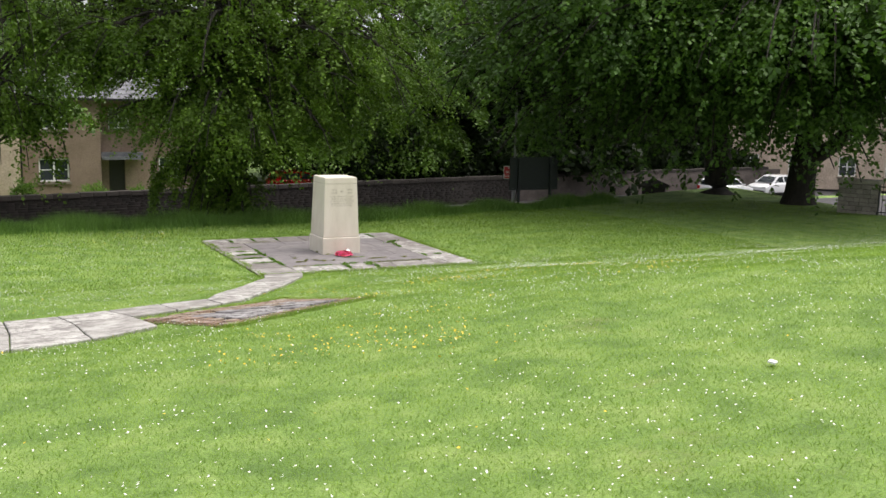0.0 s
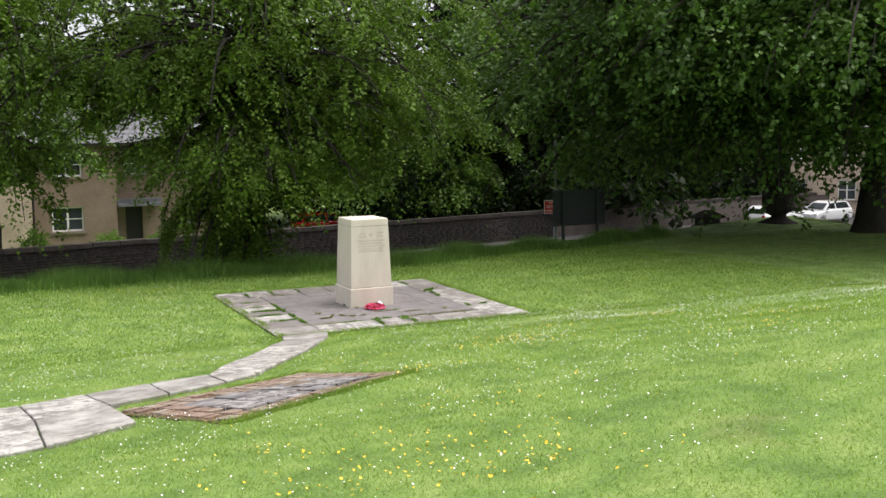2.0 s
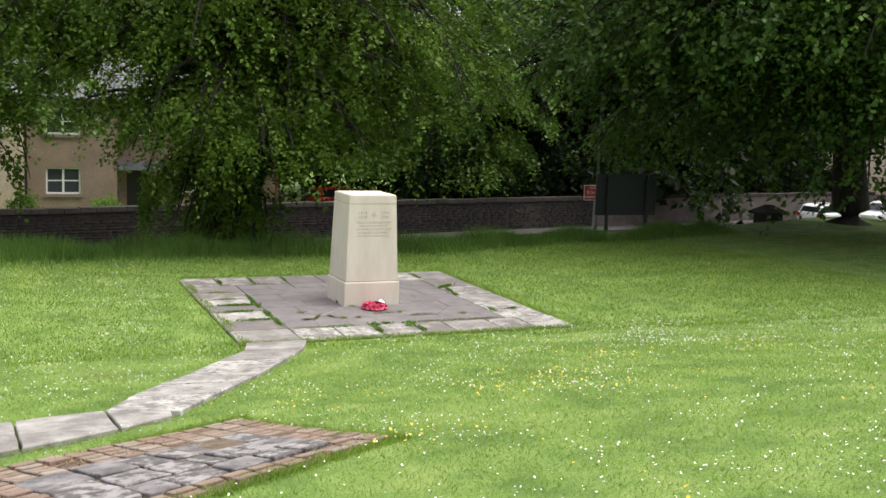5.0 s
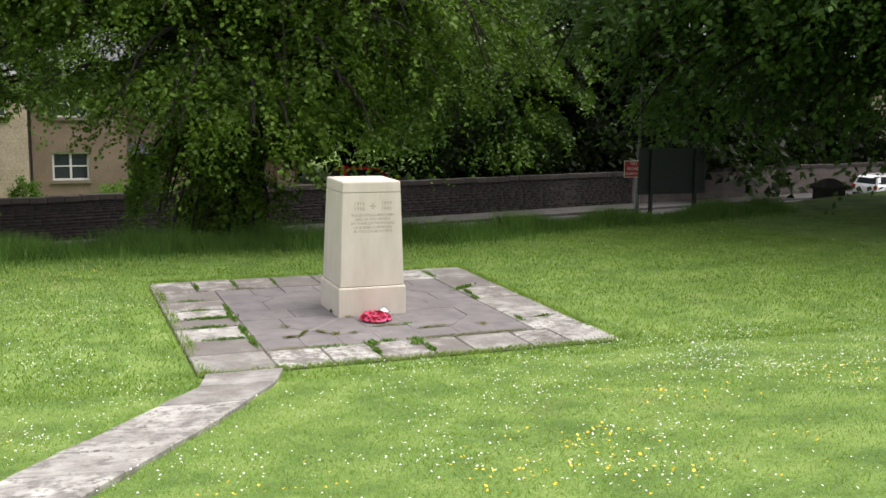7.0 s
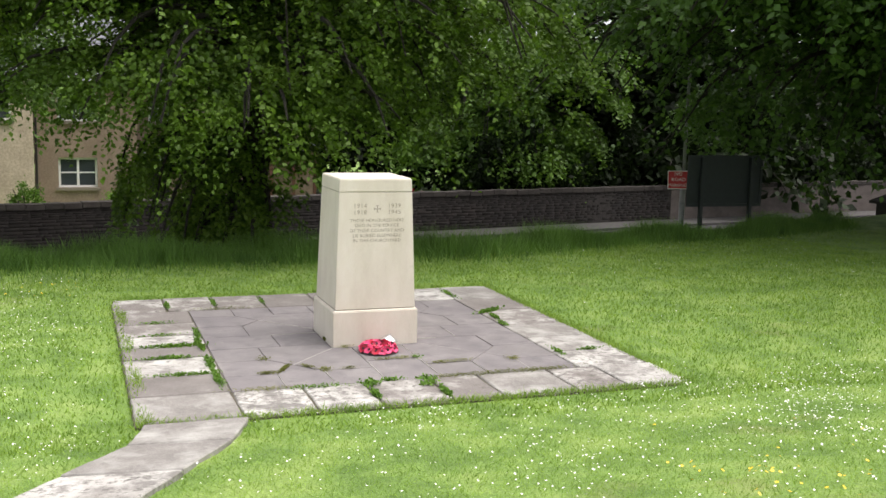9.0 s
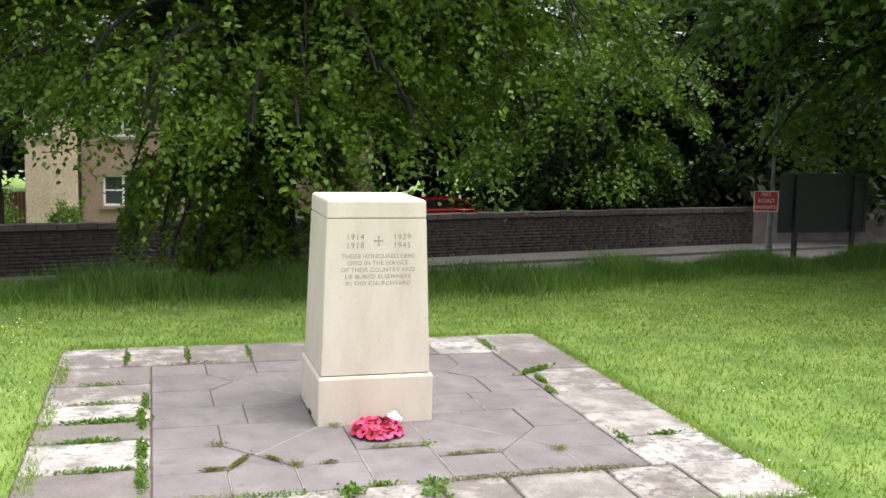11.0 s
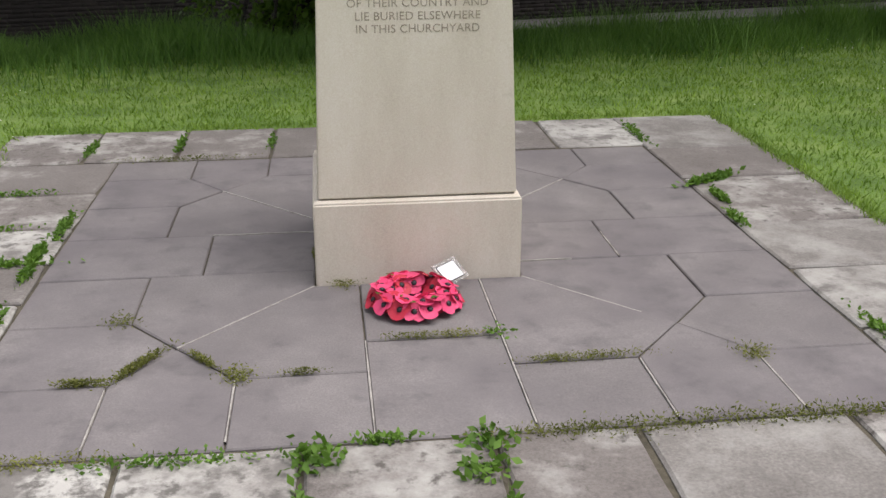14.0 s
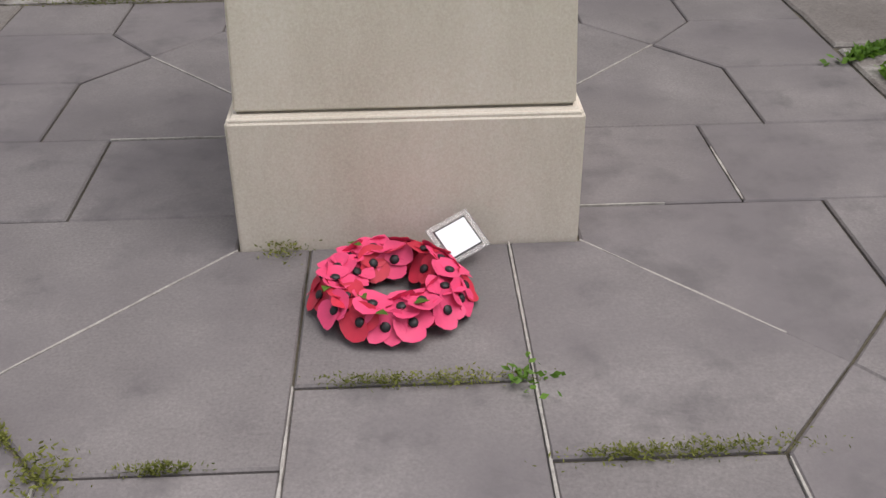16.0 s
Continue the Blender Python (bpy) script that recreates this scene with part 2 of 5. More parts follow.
# ---- building helpers ----
def finish(name, me, material, parent=None, label=""):
    for mm in material if isinstance(material, (list, tuple)) else (material,):
        me.materials.append(mm)
    ob = new(name, me)
    if parent:
        ob.parent = parent
    if label:
        ob["label"] = label
    return ob


def part(name, bm, material, parent=None, label="", smooth=False):
    me = bpy.data.meshes.new(name)
    bmesh.ops.recalc_face_normals(bm, faces=bm.faces)
    bm.to_mesh(me)
    bm.free()
    if smooth:
        me.shade_smooth()
    return finish(name, me, material, parent, label)


def thing(name, m, label, category, group="", kind=""):
    ob = new(name)
    ob.empty_display_size = 0.2
    ob.matrix_basis = m
    return tagged(ob, label, category, group, kind)


def box(bm, x0, x1, y0, y1, z0, z1, bevel=0.0):
    r = bmesh.ops.create_cube(bm, size=1.0, matrix=Matrix.Translation(((x0 + x1) / 2, (y0 + y1) / 2, (z0 + z1) / 2)) @ Matrix.Diagonal((x1 - x0, y1 - y0, z1 - z0, 1)))
    if bevel:
        edges = list({e for v in r["verts"] for e in v.link_edges})
        bmesh.ops.bevel(bm, geom=edges, offset=bevel, segments=2, affect="EDGES", profile=0.6)
    return bm


def boxes(*rows):
    bm = bmesh.new()
    for r in rows:
        box(bm, *r)
    return bm


def cone(bm, r0, r1, z0, z1, n=12, x=0, y=0):
    bmesh.ops.create_cone(bm, cap_ends=True, segments=n, radius1=r0, radius2=r1, depth=z1 - z0, matrix=Matrix.Translation((x, y, (z0 + z1) / 2)))
    return bm


def frustum(bm, sections):
    """Stacked rectangles (z, half_x, half_y) joined into one closed solid."""
    rings = [[bm.verts.new((sx * hx, sy * hy, z)) for sx, sy in ((-1, -1), (1, -1), (1, 1), (-1, 1))] for z, hx, hy in sections]
    for a, b in zip(rings, rings[1:]):
        for i in range(4):
            bm.faces.new((a[i], a[(i + 1) % 4], b[(i + 1) % 4], b[i]))
    bm.faces.new(rings[0][::-1])
    bm.faces.new(rings[-1])
    return bm


def prism_mesh(name, outline, z0, z1, chamfer=0.006, drop=None):
    """A flat piece with a chamfered top edge from a convex outline; drop: height under each (x, y)."""
    n = len(outline)
    c = np.mean(outline, 0)
    o = np.array(outline, float)
    away = o - c
    inner = c + away * (1 - chamfer / np.maximum(np.linalg.norm(away, axis=1, keepdims=True), 1e-4) * 1.3)
    base = np.array([drop(x, y) for x, y in o]) if drop else np.zeros(n)
    v = [(*p, z0 + b) for p, b in zip(o, base)] + [(*p, z1 - chamfer + b) for p, b in zip(o, base)] + [(*p, z1 + b) for p, b in zip(inner, base)]
    f = [tuple(range(2 * n, 3 * n))]
    for i in range(n):
        j = (i + 1) % n
        f += [(i, j, n + j, n + i), (n + i, n + j, 2 * n + j, 2 * n + i)]
    me = bpy.data.meshes.new(name)
    me.from_pydata(v, [], f)
    return me


def raw_mesh(name, verts, faces):
    """A mesh from arrays: verts (n, 3), faces (m, k)."""
    me = bpy.data.meshes.new(name)
    m, k = faces.shape
    me.vertices.add(len(verts))
    me.vertices.foreach_set("co", np.ascontiguousarray(verts, np.float32).ravel())
    me.loops.add(m * k)
    me.loops.foreach_set("vertex_index", np.ascontiguousarray(faces, np.int32).ravel())
    me.polygons.add(m)
    me.polygons.foreach_set("loop_start", np.arange(0, m * k, k, dtype=np.int32))
    me.update(calc_edges=True)
    return me


def tube(bm, points, radii, n=7):
    rings = []
    for i, (p, r) in enumerate(zip(points, radii)):
        a, b = points[max(i - 1, 0)], points[min(i + 1, len(points) - 1)]
        q = (Vector(b) - Vector(a)).to_track_quat("Z", "Y")
        rings.append([bm.verts.new(Vector(p) + q @ Vector((r * math.cos(2 * math.pi * k / n), r * math.sin(2 * math.pi * k / n), 0))) for k in range(n)])
    for a, b in zip(rings, rings[1:]):
        for k in range(n):
            bm.faces.new((a[k], a[(k + 1) % n], b[(k + 1) % n], b[k]))
    bm.faces.new(rings[-1])
    return bm


# ---- the lie of the land ----
RISE_U = (-200, 0, 2, 4, 6, 8, 10.5, 12, 14, 16, 21, 40, 80, 400)
RISE_Z = (0, 0, 0.2, 0.46, 0.74, 1.05, 1.46, 1.63, 1.8, 1.97, 2.5, 4.4, 7.0, 9.0)


def ease(v):
    v = np.clip(v, 0, 1)
    return v * v * (3 - 2 * v)


def lawn_edge(x):
    return np.interp(x, (-60, 4, 12, 21, 24, 60), (7.4, 7.7, 9.3, 12.9, 13.8, 16))


def wall_line(x):
    return np.interp(x, (-60, -5.5, 10, 20, 34, 60, 200), (15, 25.2, 28.5, 30.5, 33, 36, 50))


def land(x, y):
    """Height of the ground."""
    x, y = np.asarray(x, float), np.asarray(y, float)
    u = -3 - y
    z = np.interp(u, RISE_U, RISE_Z) + np.clip((u - 1) / 7, 0, 1) * 0.32 * np.tanh((x + 3) / 4.5)
    z = z - 0.2 * np.clip((y - 3) / 6, 0, 1)
    north = ease((y - lawn_edge(x)) / 4.4)
    east = ease((x - np.interp(y, (-40, 3, 6, 12), (21.6, 21.6, 23.6, 25.5))) / 3.0)
    z = z - np.maximum(2.57 * north, 0.8 * east)
    wave = 0.02 * np.sin(x * 1.3 + 0.7 * y) * np.sin(y * 1.1 - 0.4 * x)
    flat = (np.abs(x) < 3.2) & (np.abs(y) < 3.3)
    return z + np.where(flat | (y > lawn_edge(x)), 0, wave) - np.where((np.abs(x) < 2.6) & (np.abs(y) < 2.7), 0.05, 0)


def height(x, y):
    return float(land(x, y))


def axis_steps(parts):
    return np.concatenate([np.arange(a, b, s) for a, b, s in parts] + [[parts[-1][1]]])


gx = axis_steps([(-400, -60, 20), (-60, -20, 2), (-20, 28, 0.3), (28, 70, 2), (70, 400, 20)])
gy = axis_steps([(-400, -60, 20), (-60, -26, 2), (-26, 16, 0.3), (16, 60, 1.5), (60, 400, 20)])
X, Y = np.meshgrid(gx, gy)
gv = np.stack([X, Y, land(X, Y)], -1).reshape(-1, 3)
ii = np.arange(len(gx) * len(gy)).reshape(len(gy), len(gx))
gf = np.stack([ii[:-1, :-1], ii[:-1, 1:], ii[1:, 1:], ii[1:, :-1]], -1).reshape(-1, 4)
gme = raw_mesh("ground", gv, gf)
gme.shade_smooth()
ground = tagged(finish("ground", gme, M_SOIL), "mown green churchyard lawn sloping down to the road", "lawn", kind="structure")


def sheet(name, xs, ya, yb, lift, material, label, category, rows=6):
    v, f = [], []
    for x in xs:
        for k in range(rows + 1):
            y = ya(x) + (yb(x) - ya(x)) * k / rows
            v.append((x, y, lift(x, y)))
    for i in range(len(xs) - 1):
        for k in range(rows):
            a = i * (rows + 1) + k
            f.append((a, a + rows + 1, a + rows + 2, a + 1))
    me = raw_mesh(name, np.array(v), np.array(f))
    return tagged(finish(name, me, material), label, category, kind="structure")


ROAD_Z = -2.75
road = sheet("road", np.arange(-60, 90, 3.0), lambda x: float(lawn_edge(x)) + 6.2, lambda x: float(wall_line(x)) - 1.9, lambda x, y: ROAD_Z + 0.01, M_ASPHALT,
             "grey asphalt road along the foot of the grass bank", "road")
side_road = sheet("side_road", np.arange(24.8, 60, 2.0), lambda x: -40.0, lambda x: float(lawn_edge(x)) + 4.4, lambda x, y: height(x, y) + 0.03, M_ASPHALT,
                  "pale grey asphalt side road beside the churchyard", "road", rows=30)
bm = bmesh.new()
xs = np.arange(-60, 91, 3.0)
for a, b in zip(xs, xs[1:]):
    q = [(a, wall_line(a) - 1.9), (b, wall_line(b) - 1.9), (b, wall_line(b) + 0.05), (a, wall_line(a) + 0.05)]
    lo = [bm.verts.new((x, y, ROAD_Z - 0.1)) for x, y in q]
    hi = [bm.verts.new((x, y, ROAD_Z + 0.12)) for x, y in q]
    bm.faces.new(hi)
    bm.faces.new((lo[0], lo[1], hi[1], hi[0]))
pavement = tagged(part("pavement", bm, M_PAVE), "grey concrete pavement with kerb below the stone wall", "pavement", kind="structure")


# ---- the boundary wall beyond the road ----
WALL_TOP = -1.0
far_wall = tagged(new("wall_north"), "dark coursed stone boundary wall with coping stones", "wall", kind="structure")
bm = bmesh.new()
rng = random.Random(4)
for a, b in zip(xs, xs[1:]):
    ya, yb = wall_line(a), wall_line(b)
    q = [(a, ya), (b, yb), (b, yb + 0.35), (a, ya + 0.35)]
    lo = [bm.verts.new((x, y, ROAD_Z - 0.1)) for x, y in q]
    hi = [bm.verts.new((x, y, WALL_TOP - 0.2)) for x, y in q]
    bm.faces.new(hi)
    for i in range(4):
        bm.faces.new((lo[i], lo[(i + 1) % 4], hi[(i + 1) % 4], hi[i]))
part("wall_core", bm, M_MORTAR, far_wall)
sv, sf = [], []
z = ROAD_Z + 0.06
while z < WALL_TOP - 0.26:
    h = min(rng.uniform(0.075, 0.135), WALL_TOP - 0.21 - z)
    x = -26 + rng.random()
    while x < 23.8:
        w = rng.uniform(0.2, 0.7)
        out = rng.uniform(0.006, 0.016)
        x1 = x + w - 0.01
        ya, yb = float(wall_line(x)), float(wall_line(x1))
        k = len(sv)
        sv += [(x, ya, z), (x1, yb, z), (x1, yb, z + h - 0.010), (x, ya, z + h - 0.010),
               (x + 0.007, ya - out, z + 0.007), (x1 - 0.007, yb - out, z + 0.007), (x1 - 0.007, yb - out, z + h - 0.018), (x + 0.007, ya - out, z + h - 0.018)]
        sf += [(k + 4, k + 5, k + 6, k + 7), (k, k + 1, k + 5, k + 4), (k + 2, k + 3, k + 7, k + 6), (k + 1, k + 2, k + 6, k + 5), (k + 3, k, k + 4, k + 7)]
        x += w
    z += h
tagged(finish("wall_stones", raw_mesh("wall_stones", np.array(sv), np.array(sf)), M_WALLSTONE, far_wall), kind="stuff")
bm = bmesh.new()
run = np.arange(24.0, 60, 2.4)
for a, b in zip(run, run[1:]):
    lo = [bm.verts.new((x, float(wall_line(x)) - 0.03, ROAD_Z + 0.02)) for x in (a, b)]
    hi = [bm.verts.new((x, float(wall_line(x)) - 0.025, WALL_TOP - 0.2)) for x in (a, b)]
    bm.faces.new((lo[0], lo[1], hi[1], hi[0]))
bmesh.ops.remove_doubles(bm, verts=bm.verts, dist=0.001)
bmesh.ops.solidify(bm, geom=bm.faces[:], thickness=0.02)
part("roughcast", bm, M_ROUGHCAST, far_wall, "stained grey-pink roughcast on the wall face")
cop = bmesh.new()
box(cop, -0.297, 0.297, -0.05, 0.41, 0, 0.2, 0.012)
cop_me = bpy.data.meshes.new("coping_stone")
cop.to_mesh(cop_me)
cop.free()
cop_me.materials.append(M_COPING)
x = -26.0
while x < 48:
    c = new("coping_stone", cop_me)
    slope = math.degrees(math.atan2(float(wall_line(x + 0.3) - wall_line(x - 0.3)), 0.6))
    c.parent = far_wall
    c.matrix_basis = pose(x, float(wall_line(x)), WALL_TOP - 0.2 + rng.uniform(-0.02, 0.02), 0, rng.uniform(-1, 1), slope)
    x += 0.6


# ---- houses beyond the wall ----
def wall_bm(x0, x1, z0, z1, y0, y1, holes):
    """A wall along x with rectangular openings (x0, x1, z0, z1)."""
    bm = bmesh.new()
    cols = sorted({x0, x1, *(v for h in holes for v in h[:2])})
    for a, b in zip(cols, cols[1:]):
        cuts = sorted((h[2], h[3]) for h in holes if h[0] <= a + 1e-6 and h[1] >= b - 1e-6)
        z = z0
        for lo, hi in cuts:
            if lo > z:
                box(bm, a, b, y0, y1, z, lo)
            z = hi
        if z1 > z:
            box(bm, a, b, y0, y1, z, z1)
    return bm


def window_part(parent, x0, x1, z0, z1, y, bars=(1, 1)):
    w = part("window", boxes((x0, x0 + 0.09, y, y + 0.09, z0, z1), (x1 - 0.09, x1, y, y + 0.09, z0, z1), (x0 + 0.09, x1 - 0.09, y, y + 0.09, z0, z0 + 0.09), (x0 + 0.09, x1 - 0.09, y, y + 0.09, z1 - 0.09, z1)),
             M_WHITE, parent, "white painted window frame with four dark panes")
    bm = bmesh.new()
    for k in range(bars[0]):
        xm = x0 + (x1 - x0) * (k + 1) / (bars[0] + 1)
        box(bm, xm - 0.05, xm + 0.05, y + 0.01, y + 0.08, z0 + 0.09, z1 - 0.09)
    for k in range(bars[1]):
        zm = z0 + (z1 - z0) * (k + 1) / (bars[1] + 1)
        box(bm, x0 + 0.09, x1 - 0.09, y + 0.015, y + 0.075, zm - 0.03, zm + 0.03)
    if bars[0] + bars[1]:
        part("glazing_bar", bm, M_WHITE, w)
    else:
        bm.free()
    part("pane", boxes((x0 + 0.09, x1 - 0.09, y + 0.04, y + 0.05, z0 + 0.09, z1 - 0.09)), M_PANE, w)
    part("sill", boxes((x0 - 0.1, x1 + 0.1, y - 0.22, y + 0.02, z0 - 0.13, z0 - 0.005)), M_SILL, w)


def slate_roof(parent, x0, x1, y0, y1, z0, z1, name="roof"):
    """A pitched roof with the ridge along x, in rows of slates on the near slope."""
    ym = (y0 + y1) / 2
    bm = bmesh.new()
    v = [bm.verts.new(p) for p in ((x0, y0, z0), (x1, y0, z0), (x1, ym, z1), (x0, ym, z1), (x0, y1, z0), (x1, y1, z0))]
    for f in ((0, 1, 2, 3), (3, 2, 5, 4), (0, 3, 4), (1, 5, 2), (0, 4, 5, 1)):
        bm.faces.new([v[i] for i in f])
    roof = part(name, bm, M_SLATE, parent, "grey slate roof")
    sv, sf = [], []
    rows = 14
    for r in range(rows):
        t0, t1 = r / rows, (r + 1.15) / rows
        x = x0 - (0.2 if r % 2 else 0)
        while x < x1:
            k = len(sv)
            for xx, t, up in ((x, t0, 0.05), (x + 0.39, t0, 0.05), (x + 0.39, min(t1, 1), 0.02), (x, min(t1, 1), 0.02)):
                sv.append((min(max(xx, x0), x1), y0 + (ym - y0) * t - 0.01, z0 + (z1 - z0) * t + up))
            sf.append((k, k + 1, k + 2, k + 3))
            x += 0.4
    tagged(finish("slate", raw_mesh("slate", np.array(sv), np.array(sf)), M_SLATE, roof), kind="stuff")
    return roof


HY = 36.0
house = thing("house", pose(0, 0, 0), "brown stone two-storey house with white windows and slate roof", "house")
holes = [(-3.75, -2.15, -1.38, -0.08), (-3.75, -2.15, 1.5, 2.75)]
part("wall", wall_bm(-4.7, -0.45, -2.6, 3.25, HY, HY + 0.4, holes), M_RENDER, house, "brown rendered stone front wall")
for h in holes:
    window_part(house, *h, HY + 0.12)
holes = [(0.1, 1.3, 1.5, 2.7), (2.9, 4.1, 1.5, 2.7), (2.9, 4.1, -1.35, -0.1), (0.1, 1.0, -2.3, -0.25)]
part("wall", wall_bm(-0.45, 7.4, -2.6, 3.25, HY + 0.9, HY + 1.3, holes), M_RENDER, house, "brown rendered recessed wall")
for h in holes[:3]:
    window_part(house, *h, HY + 1.0)
part("door", boxes((0.1, 1.0, HY + 1.1, HY + 1.16, -2.3, -0.25)), M_DARKPAINT, house, "dark front door")
part("porch_roof", boxes((-0.4, 1.9, HY - 0.1, HY + 0.9, -0.18, -0.02), (-0.4, 1.9, HY + 0.2, HY + 0.9, -0.02, 0.2)), M_SLATE, house, "grey slate porch roof")
part("porch_roof", boxes((5.2, 7.6, HY - 0.5, HY + 0.9, 0.3, 0.42), (5.2, 7.6, HY, HY + 0.9, 0.42, 0.75)), M_SLATE, house, "pale slate porch roof")
for px in (5.35, 6.4, 7.4):
    part("porch_post", boxes((px, px + 0.14, HY - 0.45, HY - 0.31, -2.6, 0.3)), M_DOOR, house)
part("side_wall", boxes((7.4, 7.8, HY + 0.9, HY + 9, -2.6, 3.25), (-4.7, 7.4, HY + 8.6, HY + 9, -2.6, 3.25), (-4.7, -4.3, HY + 0.4, HY + 8.6, -2.6, 3.25)), M_RENDER, house)
slate_roof(house, -4.8, 7.9, HY - 0.35, HY + 9.3, 3.2, 6.6)
part("gutter", boxes((-4.8, 7.9, HY - 0.45, HY - 0.33, 3.12, 3.22)), M_DARKPAINT, house, "dark gutter")
part("drainpipe", cone(bmesh.new(), 0.05, 0.05, -2.6, 3.15, 10, -4.62, HY - 0.1), M_DARKPAINT, house, "black drainpipe")
cottage = thing("house", pose(0, 0, 0), "pale stone house end joining the brown house", "house")
holes = [(-6.35, -5.55, 1.5, 2.7)]
part("wall", wall_bm(-6.7, -4.72, -2.6, 3.3, HY - 0.5, HY - 0.1, holes), M_PALEST, cottage, "pale rough stone front wall")
window_part(cottage, *holes[0], HY - 0.4, (0, 1))
part("side_wall", boxes((-6.7, -6.3, HY - 0.1, HY + 8.4, -2.6, 3.3)), M_PALEST, cottage)
slate_roof(cottage, -6.9, -4.82, HY - 0.8, HY + 8.7, 3.3, 6.5)
fence = thing("fence_panel", pose(-7.3, 36.8, -2.75), "short brown boarded fence panel beside the pale house", "fence")
for k in range(6):
    part("board", boxes((-0.45 + k * 0.15, -0.45 + k * 0.15 + 0.14, -0.02, 0.0, 0, 1.9)), M_DOOR, fence)
for zz in (0.4, 1.5):
    part("rail", boxes((-0.45, 0.45, 0.002, 0.05, zz, zz + 0.08)), M_DOOR, fence)
for px in (-0.5, 0.5):
    part("post", boxes((px - 0.05, px + 0.05, -0.02, 0.08, 0, 2.0)), M_DOOR, fence)

corner_house = thing("house", pose(52, 33, -2.6, 0, 0, -35), "distant pale pinkish terrace house with white windows", "house")
holes = [(x0, x0 + 1.3, zz, zz + 1.5) for x0 in (-6, -2.5, 1.2, 4.6) for zz in (1.0, 4.0)]
part("wall", wall_bm(-8, 8, 0, 6.2, 0, 0.4, holes), M_PALEST, corner_house)
for h in holes:
    window_part(corner_house, *h, 0.12)
part("side_wall", boxes((-8, -7.6, 0.4, 8, 0, 6.2), (7.6, 8, 0.4, 8, 0, 6.2), (-7.6, 7.6, 7.6, 8, 0, 6.2)), M_PALEST, corner_house)
slate_roof(corner_house, -8.3, 8.3, -0.4, 8.4, 6.15, 9.4)


# ---- trees ----
def leaf_cloud(rs, base, axis, size, slim=0.62):
    """Leaves as folded rhombs: base (n, 3), axis (n, 3) unit, size (n,)."""
    n = len(base)
    rnd = rs.normal(size=(n, 3))
    side = np.cross(axis, rnd)
    side /= np.linalg.norm(side, axis=1, keepdims=True) + 1e-9
    s = size[:, None]
    v = np.stack([base, base + axis * s * 0.45 + side * s * slim * 0.5, base + axis * s, base + axis * s * 0.45 - side * s * slim * 0.5], 1)
    f = np.arange(n * 4).reshape(n, 4)
    return v.reshape(-1, 3), f


def unit(v):
    return v / (np.linalg.norm(v, axis=-1, keepdims=True) + 1e-9)


